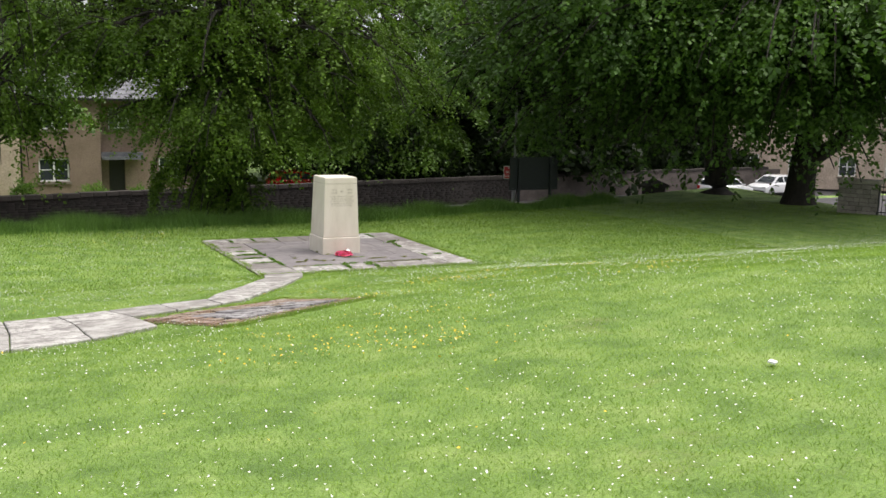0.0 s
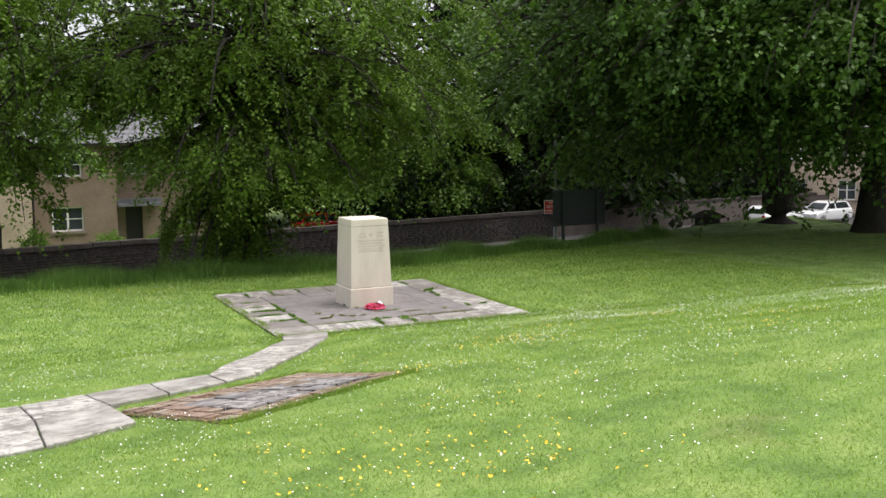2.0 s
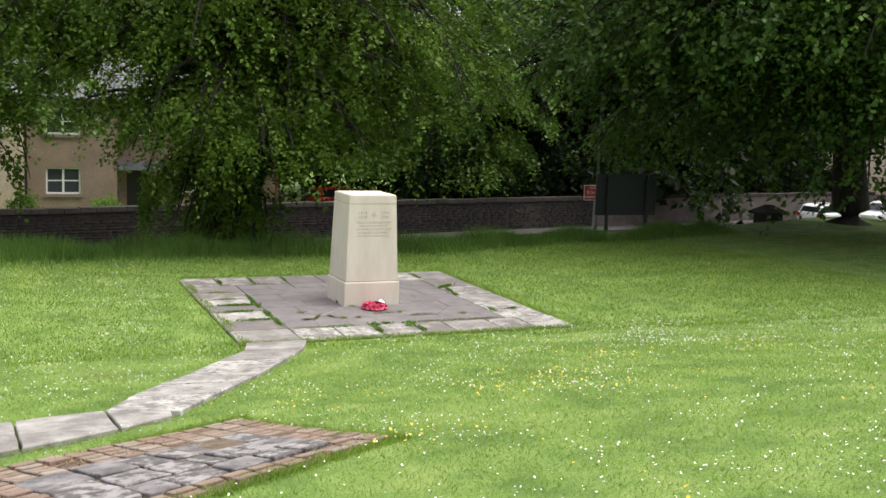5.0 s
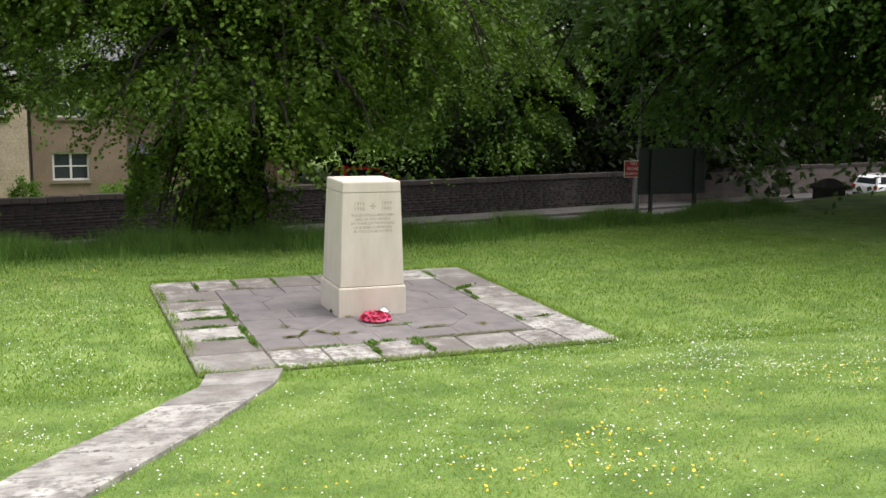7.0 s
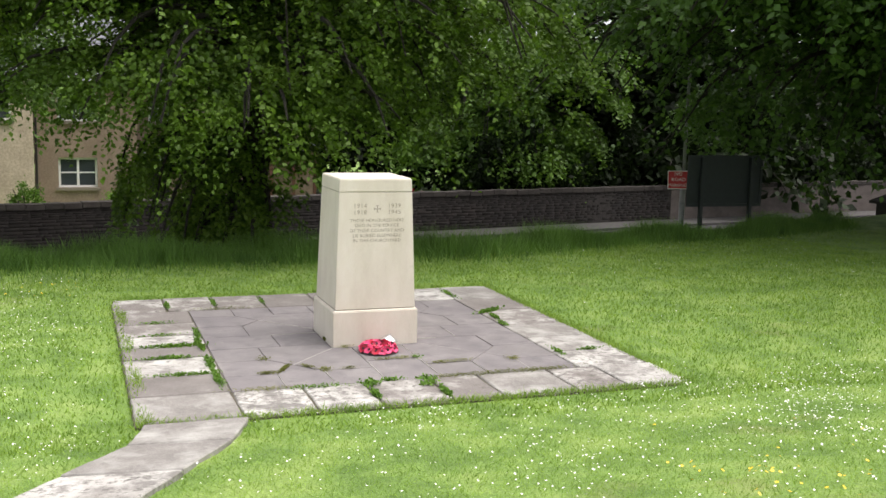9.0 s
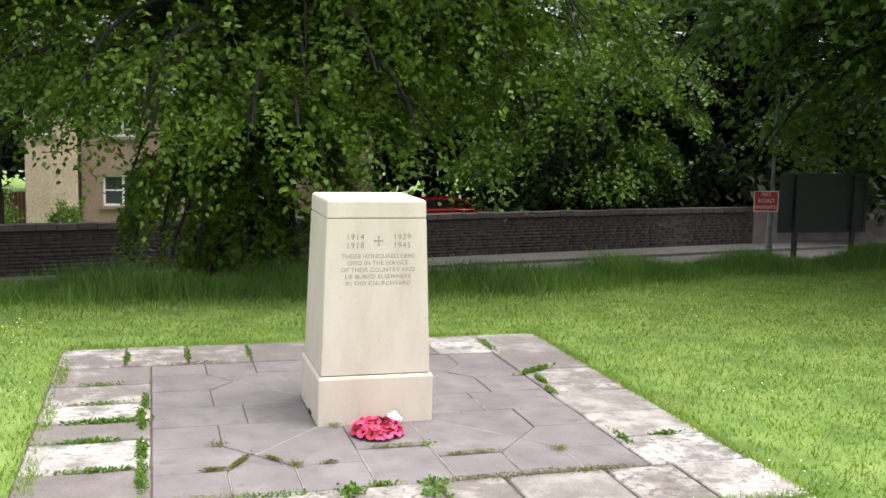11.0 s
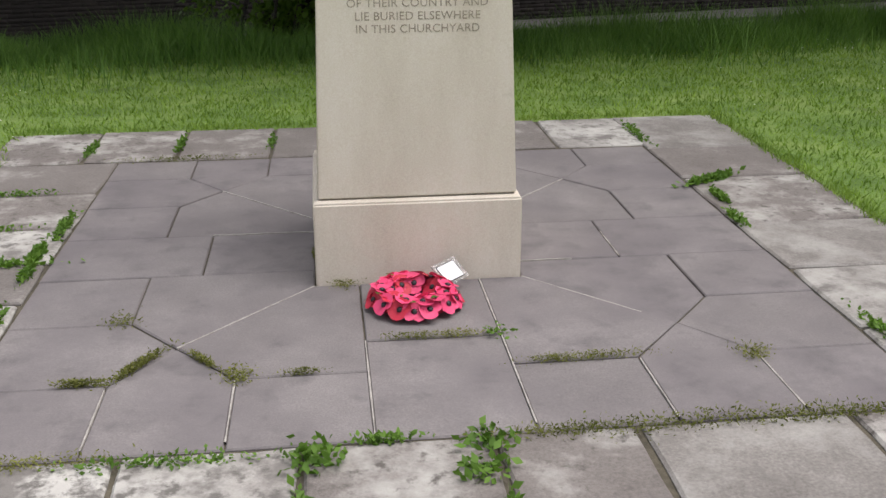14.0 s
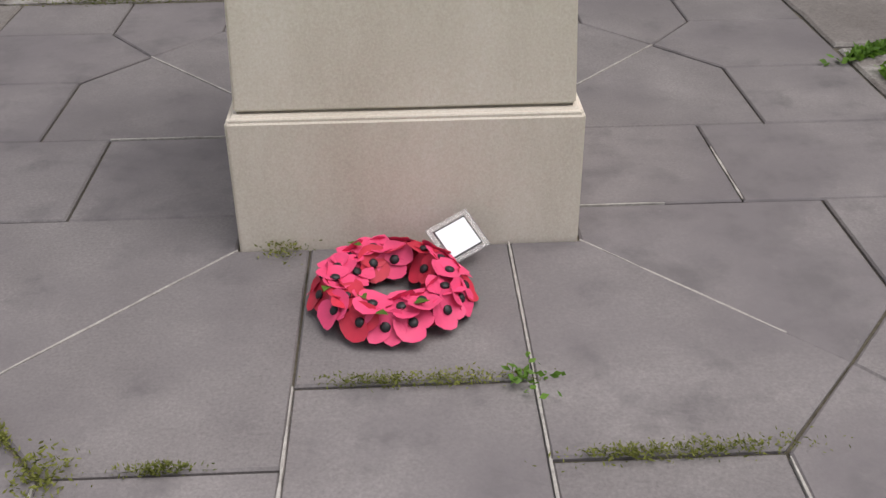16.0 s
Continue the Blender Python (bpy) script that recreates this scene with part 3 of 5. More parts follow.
def tree(name, x, y, z, label, trunk_r, trunk_h, top, layers, sprays, leaves, leaf, material, seed, lean=(0, 0), spread=0.15, length=1.0):
    """A broad tree: trunk, limbs to drooping boughs, flat sprays of leaves. layers: rows of (boughs, lowest and highest start on the trunk,
    first and last heading, shortest and longest reach, lowest and highest end)."""
    rs = np.random.RandomState(seed)
    t = thing(name, pose(x, y, z), label, "tree")
    bm = bmesh.new()
    pts = [(0, 0, -0.9), (0, 0, 0.0), (0.02, 0, 0.5), (lean[0] * 0.5, lean[1] * 0.5, trunk_h * 0.6), (lean[0], lean[1], trunk_h), (lean[0] * 1.6, lean[1] * 1.6, trunk_h + (top - trunk_h) * 0.45), (lean[0] * 2, lean[1] * 2, top * 0.92)]
    tube(bm, pts, [trunk_r * 1.6, trunk_r * 1.38, trunk_r * 1.08, trunk_r * 0.95, trunk_r * 0.85, trunk_r * 0.5, 0.04], 12)
    part("trunk", bm, M_BARK, t, "dark ridged bark trunk", True)
    bm = bmesh.new()
    P, D, L = [], [], []
    up = np.array([0, 0, 1.0])
    for count, s0, s1, a0, a1, r0, r1, e0, e1 in layers:
        for k in range(count):
            a = a0 + (a1 - a0) * ((k * 0.618034 + 0.13 * rs.random()) % 1)
            z0, r, z_end = rs.uniform(s0, s1), rs.uniform(r0, r1), rs.uniform(e0, e1)
            frac = min(1.0, z0 / top)
            P0 = np.array([lean[0] * (1 + frac), lean[1] * (1 + frac), z0])
            P3 = np.array([P0[0] + r * math.cos(a), P0[1] + r * math.sin(a), z_end])
            rise = rs.uniform(0.4, 1.0) + 0.1 * r
            P1 = P0 + (P3 - P0) * np.array([0.35, 0.35, 0.1]) + (0, 0, rise)
            P2 = P0 + (P3 - P0) * np.array([0.85, 0.85, 0.3]) + (0, 0, rise)
            q = np.linspace(0, 1, 8)[:, None]
            curve = (1 - q) ** 3 * P0 + 3 * (1 - q) ** 2 * q * P1 + 3 * (1 - q) * q ** 2 * P2 + q ** 3 * P3
            rad = 0.03 + trunk_r * 0.2 * (1 - frac * 0.6)
            tube(bm, [tuple(p) for p in curve], [rad * (1 - 0.9 * float(v)) + 0.006 for v in q[:, 0]], 5)
            knots = rs.uniform(0.3, 1.0, 4)
            u = np.clip(knots[rs.randint(0, 4, sprays)] + rs.normal(0, 0.04, sprays), 0.22, 1.0)[:, None]
            c = (1 - u) ** 3 * P0 + 3 * (1 - u) ** 2 * u * P1 + 3 * (1 - u) * u ** 2 * P2 + u ** 3 * P3
            run = unit(3 * (1 - u) ** 2 * (P1 - P0) + 6 * (1 - u) * u * (P2 - P1) + 3 * u ** 2 * (P3 - P2))
            across = np.array([-math.sin(a), math.cos(a), 0])
            off = rs.normal(size=(sprays, 1)) * rs.uniform(0.6, 1.35)
            c = c + across * off * spread * r * (0.35 + 0.5 * u) + up * (rs.normal(size=(sprays, 1)) * 0.14 - 0.12 * np.abs(off))
            d = unit(run * 0.9 + across * (np.sign(off) * 0.7 + rs.normal(size=(sprays, 1)) * 0.35) - up * rs.uniform(0.0, 0.45, (sprays, 1)))
            P.append(c)
            D.append(d)
            L.append(rs.uniform(0.45, 1.15, sprays) * length)
    tagged(part("branchwork", bm, M_BARK, t), kind="stuff")
    p, d, ln = np.concatenate(P), np.concatenate(D), np.concatenate(L)
    n = len(p)
    u = np.tile(np.linspace(0.08, 1, leaves), n)
    alt = np.tile(np.where(np.arange(leaves) % 2, 1.0, -1.0), n)[:, None]
    P, D, L = np.repeat(p, leaves, 0), np.repeat(d, leaves, 0), np.repeat(ln, leaves)
    side = unit(np.cross(D, up) + 1e-6)
    pos = P + D * (u * L)[:, None] - up * (u * u * L * 0.22)[:, None] + rs.normal(size=(n * leaves, 3)) * 0.05 * (leaf / 0.13)
    ax = unit(D * 0.5 + side * alt * 0.8 + rs.normal(size=(n * leaves, 3)) * 0.4 - up * 0.35)
    keep = pos[:, 2] > 0.3
    pos, ax = pos[keep], ax[keep]
    m = len(pos)
    s = (rs.uniform(0.65, 1.25, m) * leaf)[:, None]
    flat = unit(np.cross(ax, up + rs.normal(size=(m, 3)) * 0.55))
    v = np.stack([pos, pos + ax * s * 0.42 + flat * s * 0.36, pos + ax * s, pos + ax * s * 0.42 - flat * s * 0.36], 1).reshape(-1, 3)
    crown = finish("crown", raw_mesh("crown", v, np.arange(m * 4).reshape(m, 4)), material, t, "drooping green foliage")
    tagged(crown, kind="stuff")
    return t


TURN = 2 * math.pi


def bush(x, y, z, rx, rz, count, leaf, material, seed, label):
    """A rounded garden shrub: stems and a ragged mass of small leaves."""
    rs = np.random.RandomState(seed)
    t = thing("bush", pose(x, y, z), label, "bush")
    bm = bmesh.new()
    for k in range(7):
        a = k * 0.9
        tube(bm, [(0, 0, -0.1), (0.25 * rx * math.cos(a), 0.25 * rx * math.sin(a), rz * 0.5), (0.6 * rx * math.cos(a), 0.6 * rx * math.sin(a), rz * 0.9)], [0.03, 0.02, 0.008], 5)
    tagged(part("stems", bm, M_BARK, t), kind="stuff")
    d = unit(rs.normal(size=(count, 3)))
    lump = 0.75 + 0.25 * np.sin(d[:, 0] * 7 + seed) * np.sin(d[:, 2] * 6) + 0.1 * rs.normal(size=count)
    p = d * np.array([rx, rx, rz * 0.55]) * (lump * rs.uniform(0.6, 1.0, count))[:, None] + [0, 0, rz * 0.55]
    p = p[p[:, 2] > 0.02]
    v, f = leaf_cloud(rs, p, unit(d[: len(p)] + rs.normal(size=(len(p), 3)) * 0.6), rs.uniform(0.6, 1.2, len(p)) * leaf)
    tagged(finish("foliage", raw_mesh("foliage", v, f), material, t), kind="stuff")
    return t


bush(-1.2, 33.4, -2.75, 1.0, 1.5, 2600, 0.1, M_WEED, 3, "low golden-green garden shrub in front of the house")
bush(1.2, 33.8, -2.75, 0.9, 1.3, 2200, 0.1, M_WEED, 4, "low golden-green garden shrub in front of the house")
bush(-8.0, 34.0, -2.75, 1.4, 2.6, 3600, 0.13, M_LEAF_C, 5, "tall green shrub beside the parked caravan")
bush(-4.9, 31.5, -2.75, 0.9, 1.9, 2400, 0.12, M_LEAF_C, 6, "tall green shrub behind the stone wall")
bush(8.4, 44.0, -2.75, 1.8, 2.6, 3600, 0.16, M_LEAF_C, 7, "dark green shrub behind the parked red car")
# the 8.5 to 11.5 m row is high, mostly unseen boughs added to shade the lawn
lime = tree("tree", 0.6, 11.2, height(0.6, 11.2), "large lime tree with boughs sweeping down to the long grass", 0.42, 4.0, 18.0,
            [(18, 1.4, 3.6, 2.8, 4.7, 0.6, 2.3, 0.3, 2.4), (12, 3.0, 5.0, 0, TURN, 0.8, 2.0, 2.6, 4.8), (12, 3.2, 5.0, 2.6, 3.9, 1.8, 3.3, 1.6, 4.0), (30, 4.4, 6.4, 3.7, 5.2, 3.5, 6.2, 4.6, 6.0),
             (38, 5.8, 8.2, 2.3, 3.9, 4.2, 7.6, 6.3, 8.3), (12, 4.8, 6.5, 4.9, 6.6, 2.0, 4.2, 4.3, 5.6), (28, 5.5, 8.0, 4.9, 6.8, 4.0, 7.4, 5.6, 7.8), (46, 5.5, 9.0, 2.2, 7.0, 4.0, 7.2, 6.0, 8.8),
             (50, 8.0, 12.5, 0, TURN, 3.5, 6.8, 8.0, 12.5), (22, 12.0, 17.0, 0, TURN, 2.0, 5.5, 12.0, 18.0), (18, 8.5, 11.5, 3.6, 5.9, 6.0, 9.0, 8.6, 11.0), (16, 5.0, 8.0, 0, TURN, 1.2, 3.2, 5.2, 8.2)], 45, 17, 0.11, M_LEAF, 11)
# high front rows of both beeches reach out of view, added to shade the lawn
beech_a = tree("tree", 22.9, 11.7, height(22.9, 11.7), "large spreading churchyard tree with dark trunk and hanging boughs", 0.62, 3.2, 19.0,
               [(40, 3.0, 5.5, 2.5, 5.0, 5.5, 11.5, 1.4, 3.8), (40, 4.0, 7.0, 0, TURN, 5.0, 10.5, 2.8, 6.0), (56, 5.0, 8.5, 2.5, 5.2, 7.0, 13.5, 4.0, 8.0), (50, 7.0, 12.0, 0, TURN, 4.5, 9.0, 7.0, 12.0), (34, 11.0, 18.0, 0, TURN, 3.0, 7.5, 11.0, 19.0), (34, 8.0, 12.0, 2.4, 5.2, 5.0, 9.5, 8.0, 13.0), (34, 5.0, 8.5, 2.8, 3.7, 9.0, 14.5, 3.0, 7.0), (40, 8.0, 12.0, 2.6, 4.6, 7.0, 12.0, 8.0, 12.5)],
               40, 14, 0.195, M_LEAF_B, 21, (-0.3, 0.1))
beech_b = tree("tree", 22.6, 6.6, height(22.6, 6.6), "large forked churchyard tree with dark leaning limb", 0.55, 3.0, 18.0,
               [(26, 3.2, 5.5, 2.2, 4.6, 4.5, 9.0, 2.6, 4.6), (70, 5.0, 8.0, 2.8, 5.0, 8.0, 14.0, 4.6, 7.6), (40, 4.0, 7.5, 0, TURN, 4.5, 9.0, 3.8, 6.5), (30, 7.0, 12.0, 0, TURN, 4.0, 8.0, 7.0, 12.0), (26, 11.0, 17.0, 0, TURN, 3.0, 7.0, 11.0, 18.0), (56, 8.0, 12.0, 2.4, 5.2, 5.0, 9.5, 8.5, 13.0), (34, 7.0, 11.0, 3.2, 4.6, 8.0, 11.5, 7.0, 11.0), (56, 9.5, 13.0, 2.8, 3.6, 9.0, 17.0, 9.5, 13.0)],
               40, 14, 0.195, M_LEAF_B, 31, (0.2, -0.1))
bm = bmesh.new()
tube(bm, [(0.1, 0, 1.6), (0.75, -1.0, 2.5), (1.3, -1.9, 3.9), (1.7, -2.6, 5.6), (2.0, -3.1, 7.5)], [0.36, 0.3, 0.26, 0.2, 0.1], 9)
part("leaning_limb", bm, M_BARK, beech_b, "thick leaning dark limb", True)
young = tree("tree", -7.25, 10.4, height(-7.25, 10.4), "slim young tree with grey-green leaves on the grass bank", 0.09, 4.0, 11.0,
             [(20, 4.0, 6.0, 0, TURN, 0.9, 2.4, 3.2, 5.2), (44, 5.5, 10.5, 0, TURN, 1.0, 3.2, 5.2, 11.0)], 26, 12, 0.13, M_LEAF, 41, length=0.7)
street_tree = tree("tree", -6.7, 27.3, ROAD_Z, "forked street tree standing behind the stone wall", 0.27, 4.0, 11.0,
                   [(30, 4.0, 7.0, 0, TURN, 2.5, 5.0, 4.2, 7.0), (34, 6.5, 10.0, 0, TURN, 2.0, 4.8, 6.5, 11.0)], 34, 12, 0.2, M_LEAF_C, 51)
bm = bmesh.new()
tube(bm, [(0, 0, 3.4), (-0.6, -0.2, 4.6), (-1.4, -0.4, 6.2), (-2.0, -0.6, 8.0)], [0.2, 0.16, 0.12, 0.05], 8)
part("fork", bm, M_BARK, street_tree, "", True)
overhang = tree("tree", 17.0, 36.4, ROAD_Z, "bright leafy tree hanging over the stone wall", 0.35, 3.0, 15.0,
                [(34, 3.0, 6.0, 3.5, 4.7, 4.2, 6.6, 1.9, 4.4), (40, 5.0, 9.0, 2.4, 5.8, 4.0, 7.5, 4.4, 9.0), (20, 2.5, 5.0, 4.6, 6.0, 3.0, 6.0, 2.6, 4.6), (34, 8.5, 14.0, 0, TURN, 2.5, 6.0, 8.5, 14.5)], 42, 12, 0.22, M_LEAF_C, 61)
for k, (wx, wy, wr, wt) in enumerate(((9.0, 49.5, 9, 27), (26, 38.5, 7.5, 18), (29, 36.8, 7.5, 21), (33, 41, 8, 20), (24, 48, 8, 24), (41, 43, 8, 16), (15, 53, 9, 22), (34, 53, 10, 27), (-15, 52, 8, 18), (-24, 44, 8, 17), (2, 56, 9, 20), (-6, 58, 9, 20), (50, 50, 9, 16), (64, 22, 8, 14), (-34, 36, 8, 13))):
    tree("tree", wx, wy, ROAD_Z, "dense woodland tree behind the stone wall, interior shade put into its leaf colour", 0.35, 3.0, wt,
         [(22, 2.0, 4.5, 3.0, 6.4, wr * 0.5, wr, 1.0, 3.2), (30, 4.0, 8.0, 0, TURN, wr * 0.6, wr, 3.5, 8.0), (28, 7.5, wt * 0.85, 0, TURN, wr * 0.4, wr * 0.8, 7.5, wt), (14, 4.0, 9.0, 2.5, 7.0, 1.0, wr * 0.5, 4.0, 9.0)], 22, 6, 0.56, M_WOOD_SHADE, 100 + k, length=1.5)


# leaf mass added to darken the gaps above the wall, shade in its colour
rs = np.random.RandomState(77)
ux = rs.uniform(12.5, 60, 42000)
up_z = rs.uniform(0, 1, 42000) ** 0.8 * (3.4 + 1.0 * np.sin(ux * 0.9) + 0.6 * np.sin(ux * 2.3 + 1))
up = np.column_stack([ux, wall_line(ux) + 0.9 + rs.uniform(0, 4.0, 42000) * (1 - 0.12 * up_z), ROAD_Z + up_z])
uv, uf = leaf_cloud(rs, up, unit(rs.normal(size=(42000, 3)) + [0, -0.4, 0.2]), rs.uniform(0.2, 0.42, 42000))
tagged(finish("undergrowth", raw_mesh("undergrowth", uv, uf), M_WOOD_SHADE), "near-black leaf mass added to fill the shaded gaps behind the stone wall", "undergrowth", kind="stuff")


# ---- vehicles ----
def car(m, paint, label, length=3.9):
    """A small hatchback along x, nose to +x."""
    t = thing("car", m, label, "car")
    L, W = length / 2, 0.84
    side = [(-L, 0.35), (-L - 0.02, 0.62), (-L + 0.06, 0.93), (L * 0.42, 0.93), (L * 0.82, 0.80), (L - 0.03, 0.66), (L, 0.42), (L - 0.08, 0.26), (-L + 0.1, 0.26)]
    bm = bmesh.new()
    rings = []
    for yy, inset in ((-W, 0.05), (-W + 0.06, 0.0), (W - 0.06, 0.0), (W, 0.05)):
        rings.append([bm.verts.new((px * (1 - inset * 0.6 / L), yy, pz - (inset if pz > 0.8 else 0))) for px, pz in side])
    n = len(side)
    for a, b in zip(rings, rings[1:]):
        for i in range(n):
            bm.faces.new((a[i], a[(i + 1) % n], b[(i + 1) % n], b[i]))
    bm.faces.new(rings[0])
    bm.faces.new(rings[-1][::-1])
    body = part("body", bm, paint, t, "", True)
    bv = body.modifiers.new("bevel", "BEVEL")
    bv.width, bv.segments, bv.limit_method = 0.03, 2, "ANGLE"
    cab = [(-L + 0.10, 0.92), (-L + 0.22, 1.30), (-L + 0.55, 1.44), (L * 0.02, 1.46), (L * 0.22, 1.38), (L * 0.55, 0.92)]
    bm = bmesh.new()
    rings = [[bm.verts.new((px, s * (W - 0.05 - (pz - 0.92) * 0.36), pz)) for px, pz in cab] for s in (-1, 1)]
    a, b = rings
    for i in range(len(cab) - 1):
        bm.faces.new((a[i], a[i + 1], b[i + 1], b[i]))
    bm.faces.new(a)
    bm.faces.new(b[::-1])
    part("cabin", bm, paint, t)

    def pane(pts):
        bm = bmesh.new()
        bm.faces.new([bm.verts.new(p) for p in pts])
        bmesh.ops.solidify(bm, geom=bm.faces[:], thickness=0.008)
        part("window", bm, M_PANE, t, "dark car window")

    def at(px, pz, s):
        return (px, s * (W - 0.044 - (pz - 0.92) * 0.36), pz)

    for s in (-1, 1):
        pane([at(-L + 0.36, 0.98, s), at(-L * 0.12, 0.98, s), at(-L * 0.12, 1.37, s), at(-L + 0.5, 1.36, s)])
        pane([at(-L * 0.06, 0.98, s), at(L * 0.43, 0.98, s), at(L * 0.19, 1.32, s), at(-L * 0.06, 1.38, s)])
    pane([(L * 0.54, -0.66, 0.97), (L * 0.54, 0.66, 0.97), (L * 0.255, 0.57, 1.35), (L * 0.255, -0.57, 1.35)])
    pane([(-L + 0.105, -0.64, 0.98), (-L + 0.105, 0.64, 0.98), (-L + 0.205, 0.56, 1.28), (-L + 0.205, -0.56, 1.28)])
    for px in (-L * 0.64, L * 0.64):
        for s in (-1, 1):
            bm = bmesh.new()
            bmesh.ops.create_cone(bm, cap_ends=True, segments=20, radius1=0.3, radius2=0.3, depth=0.2, matrix=pose(px, s * (W - 0.1), 0.3, 90))
            w = part("wheel", bm, M_TYRE, t, "black tyre")
            bm = bmesh.new()
            bmesh.ops.create_cone(bm, cap_ends=True, segments=16, radius1=0.19, radius2=0.17, depth=0.03, matrix=pose(px, s * (W + 0.005), 0.3, 90))
            part("rim", bm, M_RIM, w, "silver rim")
    for s in (-1, 1):
        part("tail_light", boxes((-L - 0.005, -L + 0.12, s * 0.7 - 0.1, s * 0.7 + 0.1, 0.66, 0.9)), M_LAMPRED, t, "red tail light")
        part("headlight", boxes((L - 0.32, L - 0.02, s * 0.66 - 0.14, s * 0.66 + 0.14, 0.6, 0.7)), M_LAMPWHITE, t, "clear headlight")
        part("mirror", boxes((L * 0.38, L * 0.46, s * 0.9 - 0.08, s * 0.9 + 0.08, 0.95, 1.06)), paint, t)
    part("bumper", boxes((L - 0.03, L + 0.03, -0.7, 0.7, 0.3, 0.44)), M_DARKPAINT, t)
    part("bumper", boxes((-L - 0.05, -L + 0.02, -0.7, 0.7, 0.32, 0.46)), M_DARKPAINT, t)
    return t


car(pose(12.5, 40.0, -2.74, 0, 0, 6), M_RED, "small red hatchback parked behind the stone wall")
car(pose(40.0, 30.2, ROAD_Z + 0.01, 0, 0, 8), M_SILVER, "white hatchback on the road beyond the trees")
car(pose(45.4, 31.2, ROAD_Z + 0.01, 0, 0, 188), M_SILVER, "white hatchback waiting near the road junction")

caravan = thing("caravan", pose(-12.2, 42.5, -2.74, 0, 0, 4), "white touring caravan parked behind the stone wall", "caravan")
outline = [(-2.9, 0.45), (-3.0, 1.2), (-2.75, 2.3), (-2.4, 2.62), (2.2, 2.7), (2.75, 2.45), (3.1, 1.5), (3.05, 0.45)]
bm = bmesh.new()
ring = [[bm.verts.new((px, s, pz)) for px, pz in outline] for s in (-1.1, 1.1)]
for i in range(len(outline)):
    j = (i + 1) % len(outline)
    bm.faces.new((ring[0][i], ring[0][j], ring[1][j], ring[1][i]))
bm.faces.new(ring[0])
bm.faces.new(ring[1][::-1])
bmesh.ops.bevel(bm, geom=bm.edges[:], offset=0.07, segments=2, affect="EDGES")
part("body", bm, M_CARAVAN, caravan, "", True)
for x0, x1 in ((-2.3, -1.2), (-0.2, 1.1), (1.5, 2.5)):
    part("window", boxes((x0, x1, -1.125, -1.09, 1.45, 2.05)), M_PANE, caravan, "dark caravan window")
part("stripe", boxes((-2.85, 2.95, -1.112, -1.09, 1.0, 1.07), (-2.85, 2.95, -1.112, -1.09, 0.78, 0.82)), M_SILL, caravan, "grey side stripe")
for s in (-1, 1):
    bm = bmesh.new()
    bmesh.ops.create_cone(bm, cap_ends=True, segments=18, radius1=0.32, radius2=0.32, depth=0.18, matrix=pose(0.6, s * 1.05, 0.32, 90))
    part("wheel", bm, M_TYRE, caravan, "black tyre")
part("chassis", boxes((-2.7, 2.8, -0.9, 0.9, 0.3, 0.46), (2.8, 4.0, -0.05, 0.05, 0.35, 0.45)), M_IRON, caravan)

# ---- notice board, lamp column and sign ----
board = thing("notice_board", pose(12.15, 10.25, height(12.15, 10.25) + 0.3), "dark green painted notice board on two posts seen from behind", "notice board")
b = part("panel", boxes((-1.08, 1.08, -0.025, 0.025, 0.52, 1.76)), M_BOARD, board)
part("frame", boxes((-1.10, 1.10, -0.045, -0.0255, 0.50, 0.57), (-1.10, 1.10, -0.045, -0.0255, 1.71, 1.78), (-1.10, -1.03, -0.045, -0.0255, 0.57, 1.71), (1.03, 1.10, -0.045, -0.0255, 0.57, 1.71)), M_BOARD, b)
for px in (-0.72, 0.72):
    part("post", box(bmesh.new(), px - 0.045, px + 0.045, -0.14, -0.05, -0.7, 1.74, 0.008), M_BOARD, board)

lz = height(14.25, 15.3)
lamp = thing("street_lamp", pose(14.25, 15.3, lz), "grey street lamp column with wide base on the verge", "street lamp")
bm = bmesh.new()
cone(bm, 0.095, 0.085, -0.3, 3.15, 12)
part("base", bm, M_POST, lamp, "", True)
part("shaft", cone(bmesh.new(), 0.055, 0.045, 3.15, 7.0, 10), M_POST, lamp, "", True)
sign = thing("road_sign", pose(14.11, 15.16, lz + 0.42, 0, -2, -30), "red temporary sign with white lettering on the lamp column", "sign")
part("back_plate", box(bmesh.new(), -0.32, 0.32, -0.008, 0.008, 2.66, 3.22, 0.004), M_SIGNWHITE, sign)
part("face", boxes((-0.295, 0.295, -0.0125, -0.0085, 2.685, 3.195)), M_SIGNRED, sign, "red face")


def lettering(text, size, material, parent, m, depth=0.002, spacing=1.0):
    cu = bpy.data.curves.new("lettering", "FONT")
    cu.body, cu.size, cu.align_x, cu.align_y, cu.extrude, cu.space_character, cu.resolution_u = text, size, "CENTER", "CENTER", depth, spacing, 3
    tmp = bpy.data.objects.new("lettering", cu)
    me = bpy.data.meshes.new_from_object(tmp)
    bpy.data.objects.remove(tmp)
    ob = tagged(finish("lettering", me, material, parent), kind="stuff")
    ob.matrix_basis = m
    return ob


for word, zz, size in (("NO", 3.12, 0.15), ("ROAD", 2.95, 0.15), ("MARKINGS", 2.78, 0.125)):
    lettering(word, size, M_SIGNWHITE, sign, pose(0, -0.0135, zz, 90), 0.001)

# dark hipped stone on the lawn edge below the trees
stone = thing("tomb_stone", pose(20.25, 13.0, height(20.25, 13.0)), "low dark hipped tomb stone under the trees", "tomb")
part("block", frustum(bmesh.new(), [(-0.2, 0.42, 0.3), (0.28, 0.42, 0.3)]), M_MORTAR, stone)
